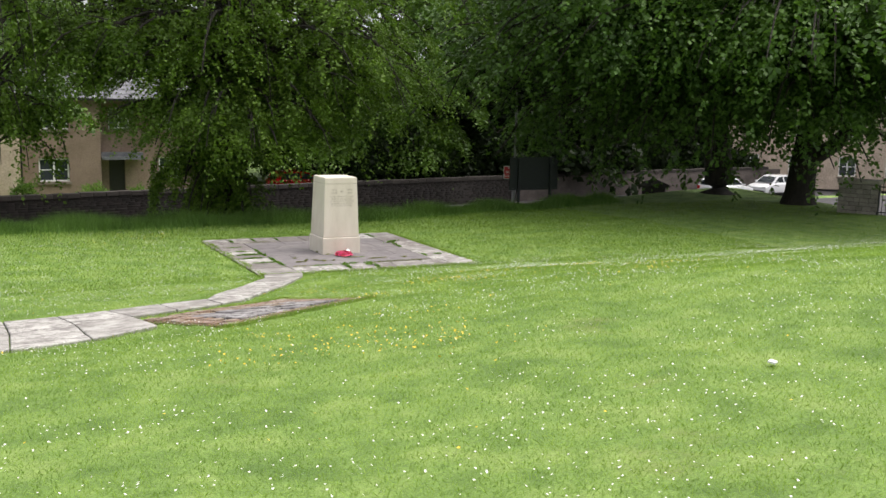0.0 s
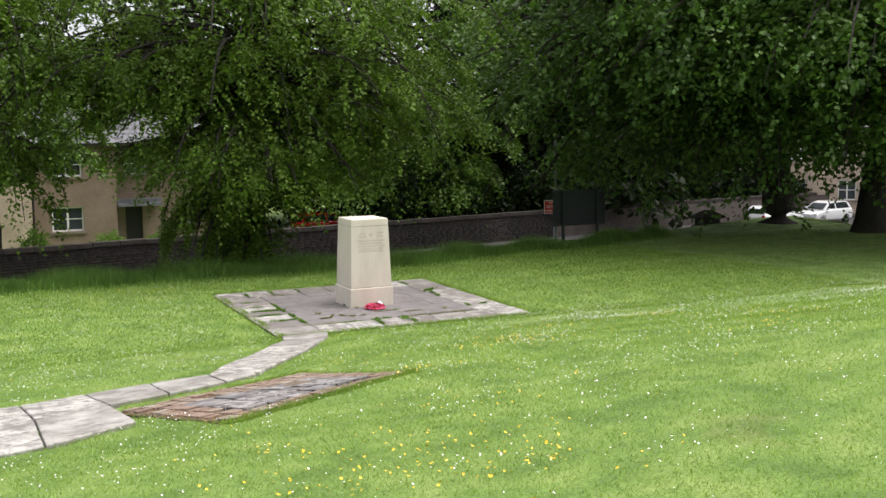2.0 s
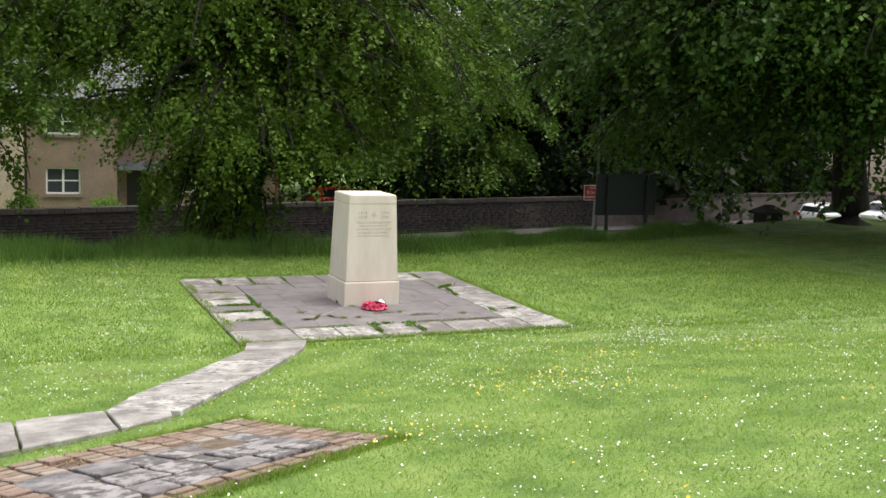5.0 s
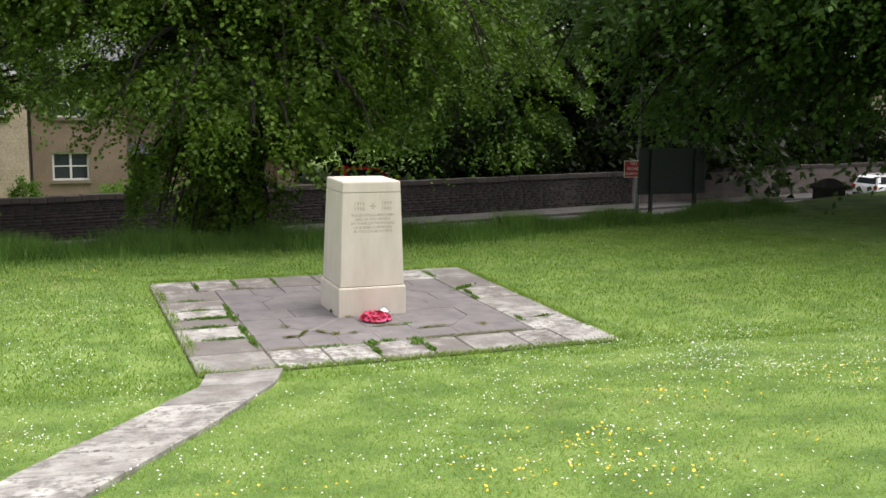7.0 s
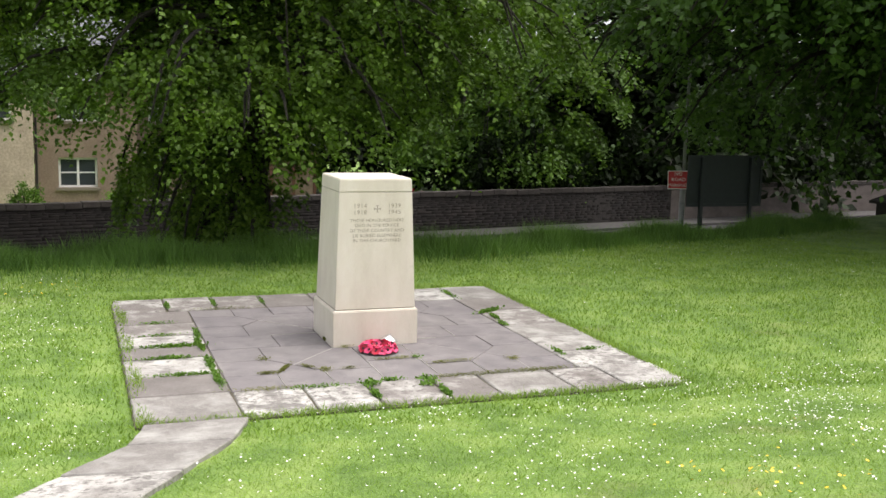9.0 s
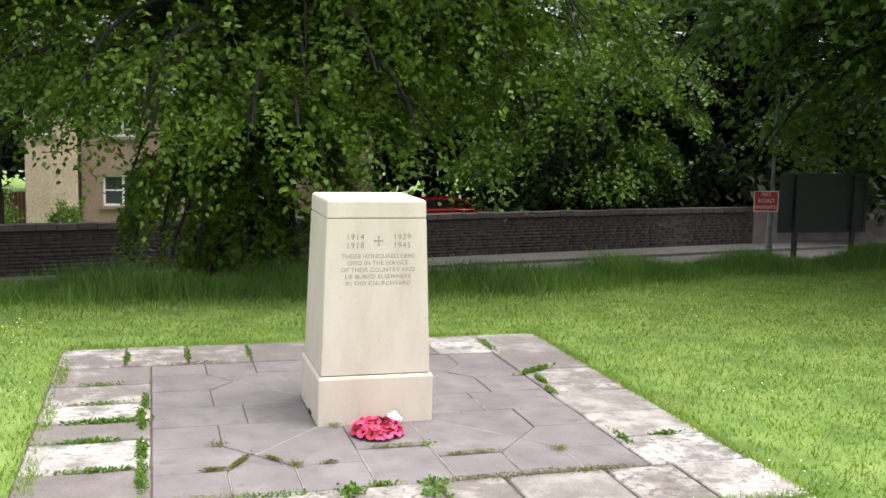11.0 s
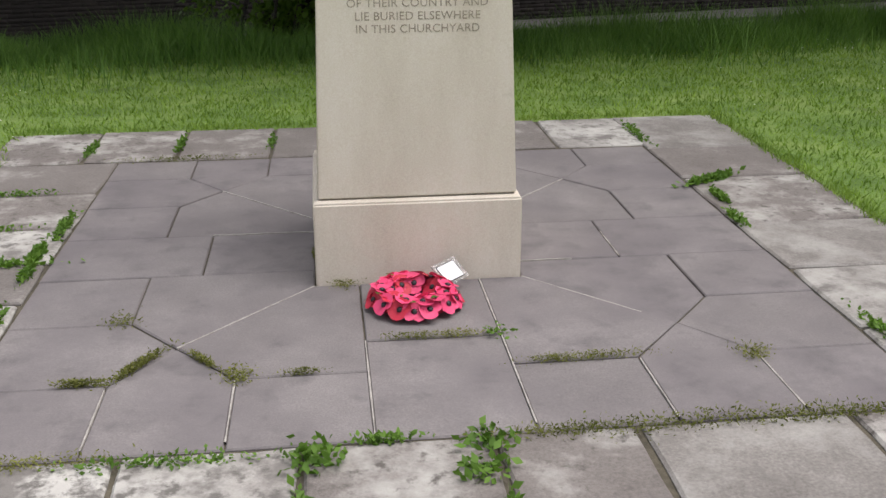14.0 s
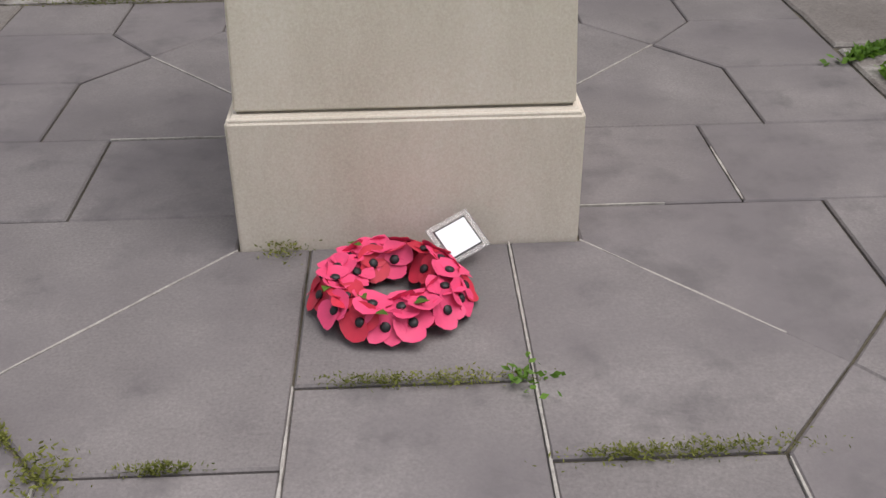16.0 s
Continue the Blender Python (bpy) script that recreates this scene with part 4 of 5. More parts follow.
part("lid", frustum(bmesh.new(), [(0.28, 0.6, 0.42), (0.36, 0.6, 0.42), (0.62, 0.12, 0.08)]), M_MORTAR, stone)

# gate pier and railings
pier = thing("wall_stub", pose(21.5, 2.6, height(21.5, 2.6), 0, 0, -62), "short weathered stone wall end with rounded coping", "wall")
r2 = random.Random(8)
zz = -0.3
while zz < 1.0:
    h = r2.uniform(0.12, 0.2)
    xx = -0.7
    while xx < 0.65:
        w = min(r2.uniform(0.2, 0.42), 0.7 - xx)
        part("stone", box(bmesh.new(), xx, xx + w - 0.012, -0.22 - r2.uniform(0, 0.02), 0.22, zz, zz + h - 0.012, 0.012), M_PIER, pier)
        xx += w
    zz += h
part("core", boxes((-0.68, 0.68, -0.2, 0.2, -0.3, zz)), M_MORTAR, pier)
part("coping", box(bmesh.new(), -0.76, 0.76, -0.28, 0.28, zz + 0.002, zz + 0.18, 0.06), M_PIER, pier)
gate = thing("railing_gate", pose(22.1, 1.3, height(22.1, 1.3), 0, 0, -62), "black iron railing gate beside the stone wall end", "gate")
for k in range(12):
    part("bar", cone(bmesh.new(), 0.014, 0.014, -0.06, 1.2, 6, k * 0.13 - 0.6, 0), M_IRON, gate)
for zz in (0.12, 1.05):
    part("rail", boxes((-0.7, 0.95, -0.02, 0.02, zz, zz + 0.04)), M_IRON, gate)
for px in (-0.76, 0.98):
    part("gate_post", boxes((px - 0.06, px + 0.06, -0.06, 0.06, -0.3, 1.3)), M_IRON, gate)

# ---- the memorial ----
memorial = thing("memorial", pose(0, 0, 0), "pale tapered stone war memorial block with carved inscription on flagstones", "memorial")
bm = frustum(bmesh.new(), [(-0.1, 0.495, 0.495), (0.398, 0.495, 0.495), (0.412, 0.482, 0.482)])
bmesh.ops.bevel(bm, geom=bm.edges[:], offset=0.007, segments=2, affect="EDGES")
part("plinth", bm, M_STONE, memorial, "pale square stone plinth")
part("joint", frustum(bmesh.new(), [(0.409, 0.462, 0.462), (0.421, 0.462, 0.462)]), M_JOINT, memorial, "dark recessed joint")
bm = frustum(bmesh.new(), [(0.42, 0.47, 0.47), (1.738, 0.4252, 0.4252)])
bmesh.ops.bevel(bm, geom=bm.edges[:], offset=0.006, segments=2, affect="EDGES")
part("shaft", bm, M_STONE, memorial, "tapered pale stone shaft")
part("joint", frustum(bmesh.new(), [(1.736, 0.4185, 0.4185), (1.745, 0.4185, 0.4185)]), M_JOINT, memorial, "fine cap joint")
bm = frustum(bmesh.new(), [(1.743, 0.4250, 0.4250), (1.882, 0.42, 0.42), (1.897, 0.405, 0.405)])
bmesh.ops.bevel(bm, geom=bm.edges[:], offset=0.006, segments=2, affect="EDGES")
part("cap", bm, M_STONE, memorial, "flat stone cap with chamfered edge")
LEAN = math.degrees(math.atan2(0.0435, 1.28))


def carve(text, x, z, size, spacing=1.0):
    y = -(0.47 - (z - 0.42) * 0.0435 / 1.28) - 0.0005
    lettering(text, size, M_CUT_SHADE, memorial, pose(x, y, z, 90 - LEAN), 0.0008, spacing)


for text, x, z in (("1914", -0.185, 1.585), ("1918", -0.185, 1.513), ("1939", 0.215, 1.585), ("1945", 0.215, 1.513)):
    carve(text, x, z, 0.07, 1.15)
for text, z in (("THOSE HONOURED HERE", 1.423), ("DIED IN THE SERVICE", 1.366), ("OF THEIR COUNTRY AND", 1.308), ("LIE BURIED ELSEWHERE", 1.251), ("IN THIS CHURCHYARD", 1.195)):
    carve(text, 0.012, z, 0.052, 1.04)
cz = 1.552
cy = -(0.47 - (cz - 0.42) * 0.0435 / 1.28)
bm = bmesh.new()
for k in range(4):
    r = pose(0, 0, 0, 0, 90 * k, 0)
    for pts in ([(0.006, 0, 0.006), (0.006, 0, 0.045), (-0.006, 0, 0.045), (-0.006, 0, 0.006)], [(0.018, 0, 0.045), (0.018, 0, 0.054), (-0.018, 0, 0.054), (-0.018, 0, 0.045)]):
        bm.faces.new([bm.verts.new(r @ Vector(p)) for p in pts])
bm.faces.new([bm.verts.new(p) for p in ((0.006, 0, 0.006), (-0.006, 0, 0.006), (-0.006, 0, -0.006), (0.006, 0, -0.006))])
cross = part("carved_cross", bm, M_CUT_SHADE, memorial, "carved cross with flared ends")
cross.matrix_basis = pose(0.014, cy - 0.0015, cz, -LEAN) @ Matrix.Scale(0.72, 4)

# ---- poppy wreath and card ----
wreath = thing("poppy_wreath", pose(-0.05, -0.79, 0.012), "round red paper poppy wreath lying against the memorial plinth", "wreath")
bm = bmesh.new()
N = 28
rings = [[bm.verts.new(((0.150 + 0.040 * math.cos(b)) * math.cos(a), (0.150 + 0.040 * math.cos(b)) * math.sin(a), 0.028 + 0.03 * math.sin(b))) for b in (2 * math.pi * j / 8 for j in range(8))] for a in (2 * math.pi * i / N for i in range(N))]
for i in range(N):
    for j in range(8):
        bm.faces.new((rings[i][j], rings[(i + 1) % N][j], rings[(i + 1) % N][(j + 1) % 8], rings[i][(j + 1) % 8]))
part("ring", bm, M_PETAL_B, wreath, "dark red moulded ring", True)
rp = random.Random(3)


def petal_mesh(material, seed):
    rr = random.Random(seed)
    bm = bmesh.new()
    for s in (-1, 1):
        c = bm.verts.new((s * 0.020, 0, 0.002 if s > 0 else 0.005))
        rim = []
        for k in range(12):
            a = 2 * math.pi * k / 12
            rx, ry = 0.034 * (1 + 0.08 * rr.uniform(-1, 1)), 0.046 * (1 + 0.08 * rr.uniform(-1, 1))
            rim.append(bm.verts.new((s * 0.020 + rx * math.cos(a), ry * math.sin(a), 0.006 + 0.009 * abs(math.sin(a)) + 0.004 * rr.random() + (0.003 if s < 0 else 0))))
        for k in range(12):
            bm.faces.new((c, rim[k], rim[(k + 1) % 12]))
    me = bpy.data.meshes.new("petals")
    bm.to_mesh(me)
    bm.free()
    me.materials.append(material)
    me.shade_smooth()
    return me


petal_sets = [petal_mesh(M_PETAL, 1), petal_mesh(M_PETAL, 2), petal_mesh(M_PETAL_B, 3)]
bm = bmesh.new()
bmesh.ops.create_uvsphere(bm, u_segments=10, v_segments=6, radius=0.014, matrix=Matrix.Translation((0, 0, 0.011)) @ Matrix.Diagonal((1, 1, 0.6, 1)))
dot_me = bpy.data.meshes.new("centre")
bm.to_mesh(dot_me)
bm.free()
dot_me.materials.append(M_CENTRE)
for ringr, count, tilt, zz in ((0.186, 15, 48, 0.040), (0.150, 13, 8, 0.066), (0.112, 9, -46, 0.048)):
    for k in range(count):
        a = 360 * (k + rp.uniform(-0.25, 0.25)) / count
        p = new("poppy", rp.choice(petal_sets))
        p.parent = wreath
        p.matrix_basis = pose(0, 0, 0, 0, 0, a) @ pose(ringr, 0, zz + rp.uniform(-0.006, 0.006), 0, tilt + rp.uniform(-14, 14), 0) @ pose(0, 0, 0, rp.uniform(-12, 12), 0, rp.uniform(0, 180))
        c = new("centre", dot_me)
        c["label"] = "black flower centre"
        c.parent = p
for a, rr in ((200, 0.175), (232, 0.13), (258, 0.19), (290, 0.16), (120, 0.16)):
    bm = bmesh.new()
    v = [bm.verts.new(q) for q in ((0, 0, 0), (0.014, 0.014, 0.006), (0.045, 0, 0.002), (0.014, -0.014, 0.006), (0.02, 0, 0.001))]
    bm.faces.new((v[0], v[4], v[1]))
    bm.faces.new((v[1], v[4], v[2]))
    bm.faces.new((v[2], v[4], v[3]))
    bm.faces.new((v[3], v[4], v[0]))
    leaf = part("leaf", bm, M_WEED, wreath, "green paper leaf")
    leaf.matrix_basis = pose(0, 0, 0, 0, 0, a) @ pose(rr, 0, 0.083, 0, -12, 60)
card = thing("tribute_card", pose(0.135, -0.607, 0.085, 38, -6, 38), "white tribute card in a clear plastic sleeve on the wreath", "card")
part("backing", boxes((-0.0575, 0.0575, -0.0475, 0.0475, -0.002, 0.0005)), M_IRON, card, "thin dark card border")
part("sheet", box(bmesh.new(), -0.053, 0.053, -0.043, 0.043, 0.001, 0.003), M_CARD, card)
part("sleeve", boxes((-0.075, 0.075, -0.062, -0.0482, -0.001, 0.002), (-0.075, 0.075, 0.0482, 0.062, -0.001, 0.002), (-0.075, -0.0582, -0.048, 0.048, -0.001, 0.002), (0.0582, 0.075, -0.048, 0.048, -0.001, 0.002)), M_SLEEVE, card, "clear plastic sleeve edge")

# ---- flagstone terrace round the memorial ----
terrace = tagged(new("floor_terrace"), "grey radial flagstone terrace bordered with pale lichened slabs", "paving", kind="structure")
part("bed", boxes((-2.76, 2.69, -2.78, 2.78, -0.2, -0.012)), M_EARTH, terrace, "earth and moss bed of the joints")
GAP = 0.0035


def shrink(poly, g=GAP):
    p = np.array(poly, float)
    c = p.mean(0)
    d = p - c
    return c + d * (1 - g / np.maximum(np.abs(d), 0.05)) * (np.abs(d) > 0)


def slab(poly, material, parent, name="flagstone", top=0.0, gap=GAP, chamfer=0.006, wobble=0.0, drop=None, thick=0.06):
    rr = random.Random(int(1000 * (poly[0][0] * 7 + poly[1][1] * 3 + 50)))
    p = shrink(poly, gap)
    if wobble:
        c = p.mean(0)
        q = []
        for i in range(len(p)):
            a, b = p[i], p[(i + 1) % len(p)]
            steps = max(2, int(np.linalg.norm(b - a) / 0.14))
            for k in range(steps):
                w = a + (b - a) * k / steps
                q.append(w + (c - w) / np.linalg.norm(c - w) * rr.uniform(0, wobble) * (2.0 if k == 0 else 1.0))
        p = np.array(q)
    me = prism_mesh(name, [tuple(v) for v in p], -thick, top + rr.uniform(-0.003, 0.003), chamfer, drop)
    return finish(name, me, material, parent)


FRONT, BACK, SIDE, RF, RS = 1.95, 1.86, 1.83, 1.42, 1.30
for sy, edge in ((-1, FRONT), (1, BACK)):
    def fl(pts):
        return [(x, sy * y) for x, y in pts]
    slab(fl([(-0.29, 0.5), (0.29, 0.5), (0.29, 1.14), (-0.29, 1.14)]), M_SLAB, terrace)
    slab(fl([(-0.29, 1.14), (0.29, 1.14), (0.29, edge), (-0.29, edge)]), M_SLAB, terrace)
    for sx in (-1, 1):
        for pts in ([(0.29, 0.5), (0.5, 0.5), (1.07, 1.12), (0.81, RF), (0.29, RF)], [(0.29, RF), (0.81, RF), (0.81, edge), (0.29, edge)],
                    [(0.81, RF), (1.07, 1.12), (RS, RF), (RS, edge), (0.81, edge)], [(RS, RF), (SIDE, RF), (SIDE, edge), (RS, edge)],
                    [(0.5, 0.29), (0.5, 0.5), (1.07, 1.12), (RS, 0.84), (RS, 0.29)], [(RS, 0.29), (RS, 0.84), (SIDE, 0.84), (SIDE, 0.29)],
                    [(RS, 0.84), (1.07, 1.12), (RS, RF), (SIDE, RF), (SIDE, 0.84)]):
            slab(fl([(sx * a, b) for a, b in pts]), M_SLAB, terrace)
for sx in (-1, 1):
    slab([(sx * 0.5, -0.29), (sx * 1.05, -0.29), (sx * 1.05, 0.29), (sx * 0.5, 0.29)], M_SLAB, terrace)
    slab([(sx * 1.05, -0.29), (sx * SIDE, -0.29), (sx * SIDE, 0.29), (sx * 1.05, 0.29)], M_SLAB, terrace)


def row(cuts, make, pale):
    for k, (a, b) in enumerate(zip(cuts, cuts[1:])):
        slab(make(a, b), M_LICHEN if k in pale else M_DULLSLAB, terrace, "border_slab", 0.004, 0.007, 0.010, 0.012)


row([-2.76, -1.84, -1.16, -0.55, 0.12, 0.64, 1.43, 2.0, 2.7], lambda a, b: [(a, -2.76), (b, -2.76), (b, -1.953), (a, -1.953)], (0, 1, 2, 5, 7))
row([-2.76, -2.09, -1.46, -0.81, -0.1, 0.62, 1.22, 1.88], lambda a, b: [(a, 1.9), (b, 1.9), (b, 2.76), (a, 2.76)], (6,))
row([-1.95, -1.27, -0.56, -0.05, 0.5, 1.17, 1.88], lambda a, b: [(-2.76, a), (-1.829, a), (-1.829, b), (-2.76, b)], (1, 3))
row([-1.95, -1.27, -0.56, 0.14, 1.04, 1.78, 2.76], lambda a, b: [(1.829, a), (2.67, a), (2.67, b), (1.829, b)], (0, 1, 2, 5))

# pale mortar left in some of the joints
for (ax, ay), (bx, by) in (((-0.5, -0.5), (-1.07, -1.12)), ((0.5, -0.5), (0.95, -0.99)), ((0.29, -0.5), (0.29, -1.42)), ((0.29, -1.42), (0.29, -1.9)), ((-0.29, -1.14), (-0.29, -1.92)), ((-0.81, -1.44), (-0.81, -1.9)),
                           ((0.81, -1.44), (0.81, -1.92)), ((-1.3, -1.46), (-1.3, -1.9)), ((1.3, -1.46), (1.3, -1.9)), ((-0.5, 0.5), (-1.07, 1.12)), ((0.5, 0.5), (1.07, 1.12)), ((1.05, -0.28), (1.05, 0.1)), ((0.5, -0.29), (0.8, -0.29)), ((-1.05, 0.29), (-0.5, 0.29))):
    d = Vector((bx - ax, by - ay))
    n = Vector((-d.y, d.x)).normalized()
    pts, w = [], random.Random(int(ax * 100 + by * 37))
    k = max(4, int(d.length / 0.05))
    for i in range(k + 1):
        pts.append((ax + d.x * i / k, ay + d.y * i / k, 0.0022 + 0.0012 * w.random()))
    bm = bmesh.new()
    rings = []
    for x, y, z in pts:
        h = w.uniform(0.0015, 0.0045)
        rings.append([bm.verts.new((x - n.x * h, y - n.y * h, -0.012)), bm.verts.new((x - n.x * h, y - n.y * h, z)), bm.verts.new((x + n.x * h, y + n.y * h, z)), bm.verts.new((x + n.x * h, y + n.y * h, -0.012))])
    for a, b in zip(rings, rings[1:]):
        for i in range(3):
            bm.faces.new((a[i], a[i + 1], b[i + 1], b[i]))
    part("mortar_joint", bm, M_PALEMORTAR, terrace, "pale crumbling mortar line")

# ---- stepping path and brick-framed ledger ----
path = tagged(new("path_slabs"), "pale lichened stone slab path across the lawn", "path", kind="structure")
LEFT = [(-2.70, -2.84), (-2.86, -3.45), (-3.35, -4.2), (-3.85, -4.95), (-4.3, -5.7), (-4.65, -6.35), (-4.95, -7.0)]
RIGHT = [(-1.80, -2.84), (-2.05, -3.55), (-2.5, -4.35), (-2.95, -5.1), (-3.4, -5.85), (-3.8, -6.55), (-4.3, -7.35)]


def ground_slab(poly, material=None, parent=path, name="path_slab", top=0.034, wobble=0.012):
    slab(poly, material or M_LICHEN, parent, name, top, 0.006, 0.010, wobble, height, 0.12)


for k in range(len(LEFT) - 1):
    ground_slab([LEFT[k + 1], RIGHT[k + 1], RIGHT[k], LEFT[k]])
UP = [(-4.35, -7.1), (-4.95, -6.95), (-5.75, -6.98), (-6.6, -7.12), (-7.4, -7.4), (-8.2, -7.62), (-9.2, -7.9), (-10.2, -8.2), (-11.2, -8.5)]
LO = [(-4.4, -7.5), (-4.9, -7.85), (-5.7, -8.25), (-6.45, -8.55), (-7.3, -8.85), (-8.2, -9.1), (-9.2, -9.4), (-10.2, -9.7), (-11.2, -10.0)]
DN = [None, None, None, (-6.35, -10.05), (-7.3, -10.6), (-8.3, -10.85), (-9.3, -11.2), (-10.3, -11.5), (-11.3, -11.8)]
for k in range(len(UP) - 1):
    ground_slab([LO[k + 1], LO[k], UP[k], UP[k + 1]])
    if DN[k]:
        ground_slab([DN[k + 1], DN[k], LO[k], LO[k + 1]])

ledger = tagged(new("ledger_surround"), "worn ledger stone framed by weathered red paving bricks", "ledger", kind="structure")
LC, LA = Vector((-4.74, -9.4)), radians(26)
lu, lv = Vector((math.cos(LA), math.sin(LA))), Vector((-math.sin(LA), math.cos(LA)))


def ledger_at(a, b):
    p = LC + lu * a + lv * b
    return (p.x, p.y)


bed_me = prism_mesh("bed", [ledger_at(a, b) for a, b in ((-1.42, -0.97), (-0.5, -0.99), (0.5, -0.98), (1.42, -0.96), (1.45, 0), (1.42, 0.97), (0.5, 0.99), (-0.5, 0.98), (-1.42, 0.96), (-1.44, 0))], -0.15, 0.004, 0.004, height)
finish("bed", bed_me, M_DEBRIS, ledger, "dry brown moss and leaf debris")
brick_rng = random.Random(12)
a = -1.38
while a < 1.36:
    b = -0.93
    while b < 0.9:
        inside = -1.0 < a + 0.1 < 1.02 and -0.72 < b + 0.05 < 0.42
        if not inside and brick_rng.random() > 0.12:
            c1, c2 = a + 0.205, b + 0.1
            slab([ledger_at(a, b), ledger_at(c1, b), ledger_at(c1, c2), ledger_at(a, c2)], M_BRICK, ledger, "brick", 0.030 + brick_rng.uniform(-0.008, 0.006), 0.007, 0.006, 0.006, height, 0.08)
        b += 0.112
    a += 0.217
rows = [(-0.72, -0.4), (-0.4, -0.02), (-0.02, 0.42)]
for k, (b0, b1) in enumerate(rows):
    cuts = ([-1.0, -0.62, -0.35, 0.05, 0.42, 0.7, 1.02], [-1.0, -0.6, -0.22, 0.1, 0.3, 0.55, 1.02], [-1.0, -0.55, -0.2, 0.08, 0.3, 0.75, 1.02])[k]
    for a0, a1 in zip(cuts, cuts[1:]):
        slab([ledger_at(a0, b0), ledger_at(a1, b0), ledger_at(a1, b1), ledger_at(a0, b1)], M_PLAQUE, ledger, "ledger_slab", 0.040 + brick_rng.uniform(-0.008, 0.010), 0.005, 0.008, 0.022, height, 0.08)

# ---- weeds, grass and flowers ----
rs = np.random.RandomState(7)


def segment_distance(p, a, b):
    a, b = np.array(a), np.array(b)
    t = np.clip(((p - a) @ (b - a)) / ((b - a) @ (b - a)), 0, 1)
    return np.linalg.norm(p - (a + t[:, None] * (b - a)), axis=1)


def bare(p):
    """True where stone or brick covers the ground."""
    out = (np.abs(p[:, 0]) < 2.66) & (p[:, 1] > -2.74) & (p[:, 1] < 2.80)
    d = p - np.array([LC.x, LC.y])
    a, b = d @ np.array([lu.x, lu.y]), d @ np.array([lv.x, lv.y])
    out |= (np.abs(a) < 1.40) & (np.abs(b) < 0.94)
    mid = [((l[0] + r[0]) / 2, (l[1] + r[1]) / 2) for l, r in zip(LEFT, RIGHT)]
    for m0, m1 in zip(mid, mid[1:]):
        out |= segment_distance(p, m0, m1) < 0.42
    ylo = np.where(p[:, 0] < -6.35, np.interp(-p[:, 0], [6.35, 7.3, 8.3, 11.3], [-10.05, -10.6, -10.85, -11.8]), np.interp(-p[:, 0], [4.4, 4.9, 5.7, 6.45], [-7.5, -7.85, -8.25, -8.55]))
    yhi = np.interp(-p[:, 0], [4.35, 4.95, 6.6, 7.4, 8.2, 11.2], [-7.1, -6.95, -7.12, -7.4, -7.62, -8.5])
    out |= (p[:, 0] < -4.4) & (p[:, 0] > -11.2) & (p[:, 1] > ylo + 0.03) & (p[:, 1] < yhi - 0.03)
    return out


# the soil lies a little lower under the paving
flat_xy = bare(gv[:, :2]) & (np.abs(gv[:, 0]) < 30)
gv[flat_xy, 2] -= 0.03
ground.data.vertices.foreach_set("co", np.ascontiguousarray(gv, np.float32).ravel())
ground.data.update()


def blades(name, p, h, w, material, label, category, lean=0.5):
    n = len(p)
    z = land(p[:, 0], p[:, 1]) - 0.004
    a = rs.uniform(0, 2 * math.pi, n)
    side = np.stack([np.cos(a), np.sin(a), 0 * a], 1) * (w / 2)[:, None]
    tip = np.stack([rs.normal(size=n) * lean * h, rs.normal(size=n) * lean * h, h], 1)
    base = np.column_stack([p, z])
    v = np.stack([base - side, base + side, base + tip], 1).reshape(-1, 3)
    return tagged(finish(name, raw_mesh(name, v, np.arange(n * 3).reshape(n, 3)), material), label, category, kind="stuff")


def scatter(n, x0, x1, y0, y1, power=1.0):
    p = np.column_stack([rs.uniform(x0, x1, n), y0 + (y1 - y0) * rs.random(n) ** power])
    return p[~bare(p)]


near = scatter(520000, -11, 6, -22.5, -2.6)
blades("grass_near", near, rs.uniform(0.015, 0.045, len(near)), rs.uniform(0.004, 0.0075, len(near)), M_GRASS, "short mown lawn grass with clover", "grass", 0.85)
mid = np.concatenate([scatter(150000, -9, 12, -3.5, 8.2), scatter(70000, 6, 22, -16, 9), scatter(30000, -16, -9, -12, 8.8)])
blades("grass_far", mid, rs.uniform(0.025, 0.06, len(mid)), rs.uniform(0.010, 0.018, len(mid)), M_GRASS, "short lawn grass round the terrace and under the trees", "grass")
lp = np.column_stack([rs.uniform(-18, 16, 85000), rs.normal(0, 0.9, 85000)])
lp[:, 1] = lawn_edge(lp[:, 0]) - 0.3 + lp[:, 1] * np.where(lp[:, 0] < 6, 0.9, 0.5)
lh = rs.uniform(0.08, 0.5, len(lp)) * (0.75 + 0.3 * np.sin(lp[:, 0] * 2.1 + 1.3 * np.sin(lp[:, 1] * 1.7))) * np.where(lp[:, 0] < 8, 1.12, 1.0)
blades("long_grass", lp, lh, rs.uniform(0.010, 0.018, len(lp)), M_LONG, "long unmown grass along the top of the bank", "grass", 0.42)

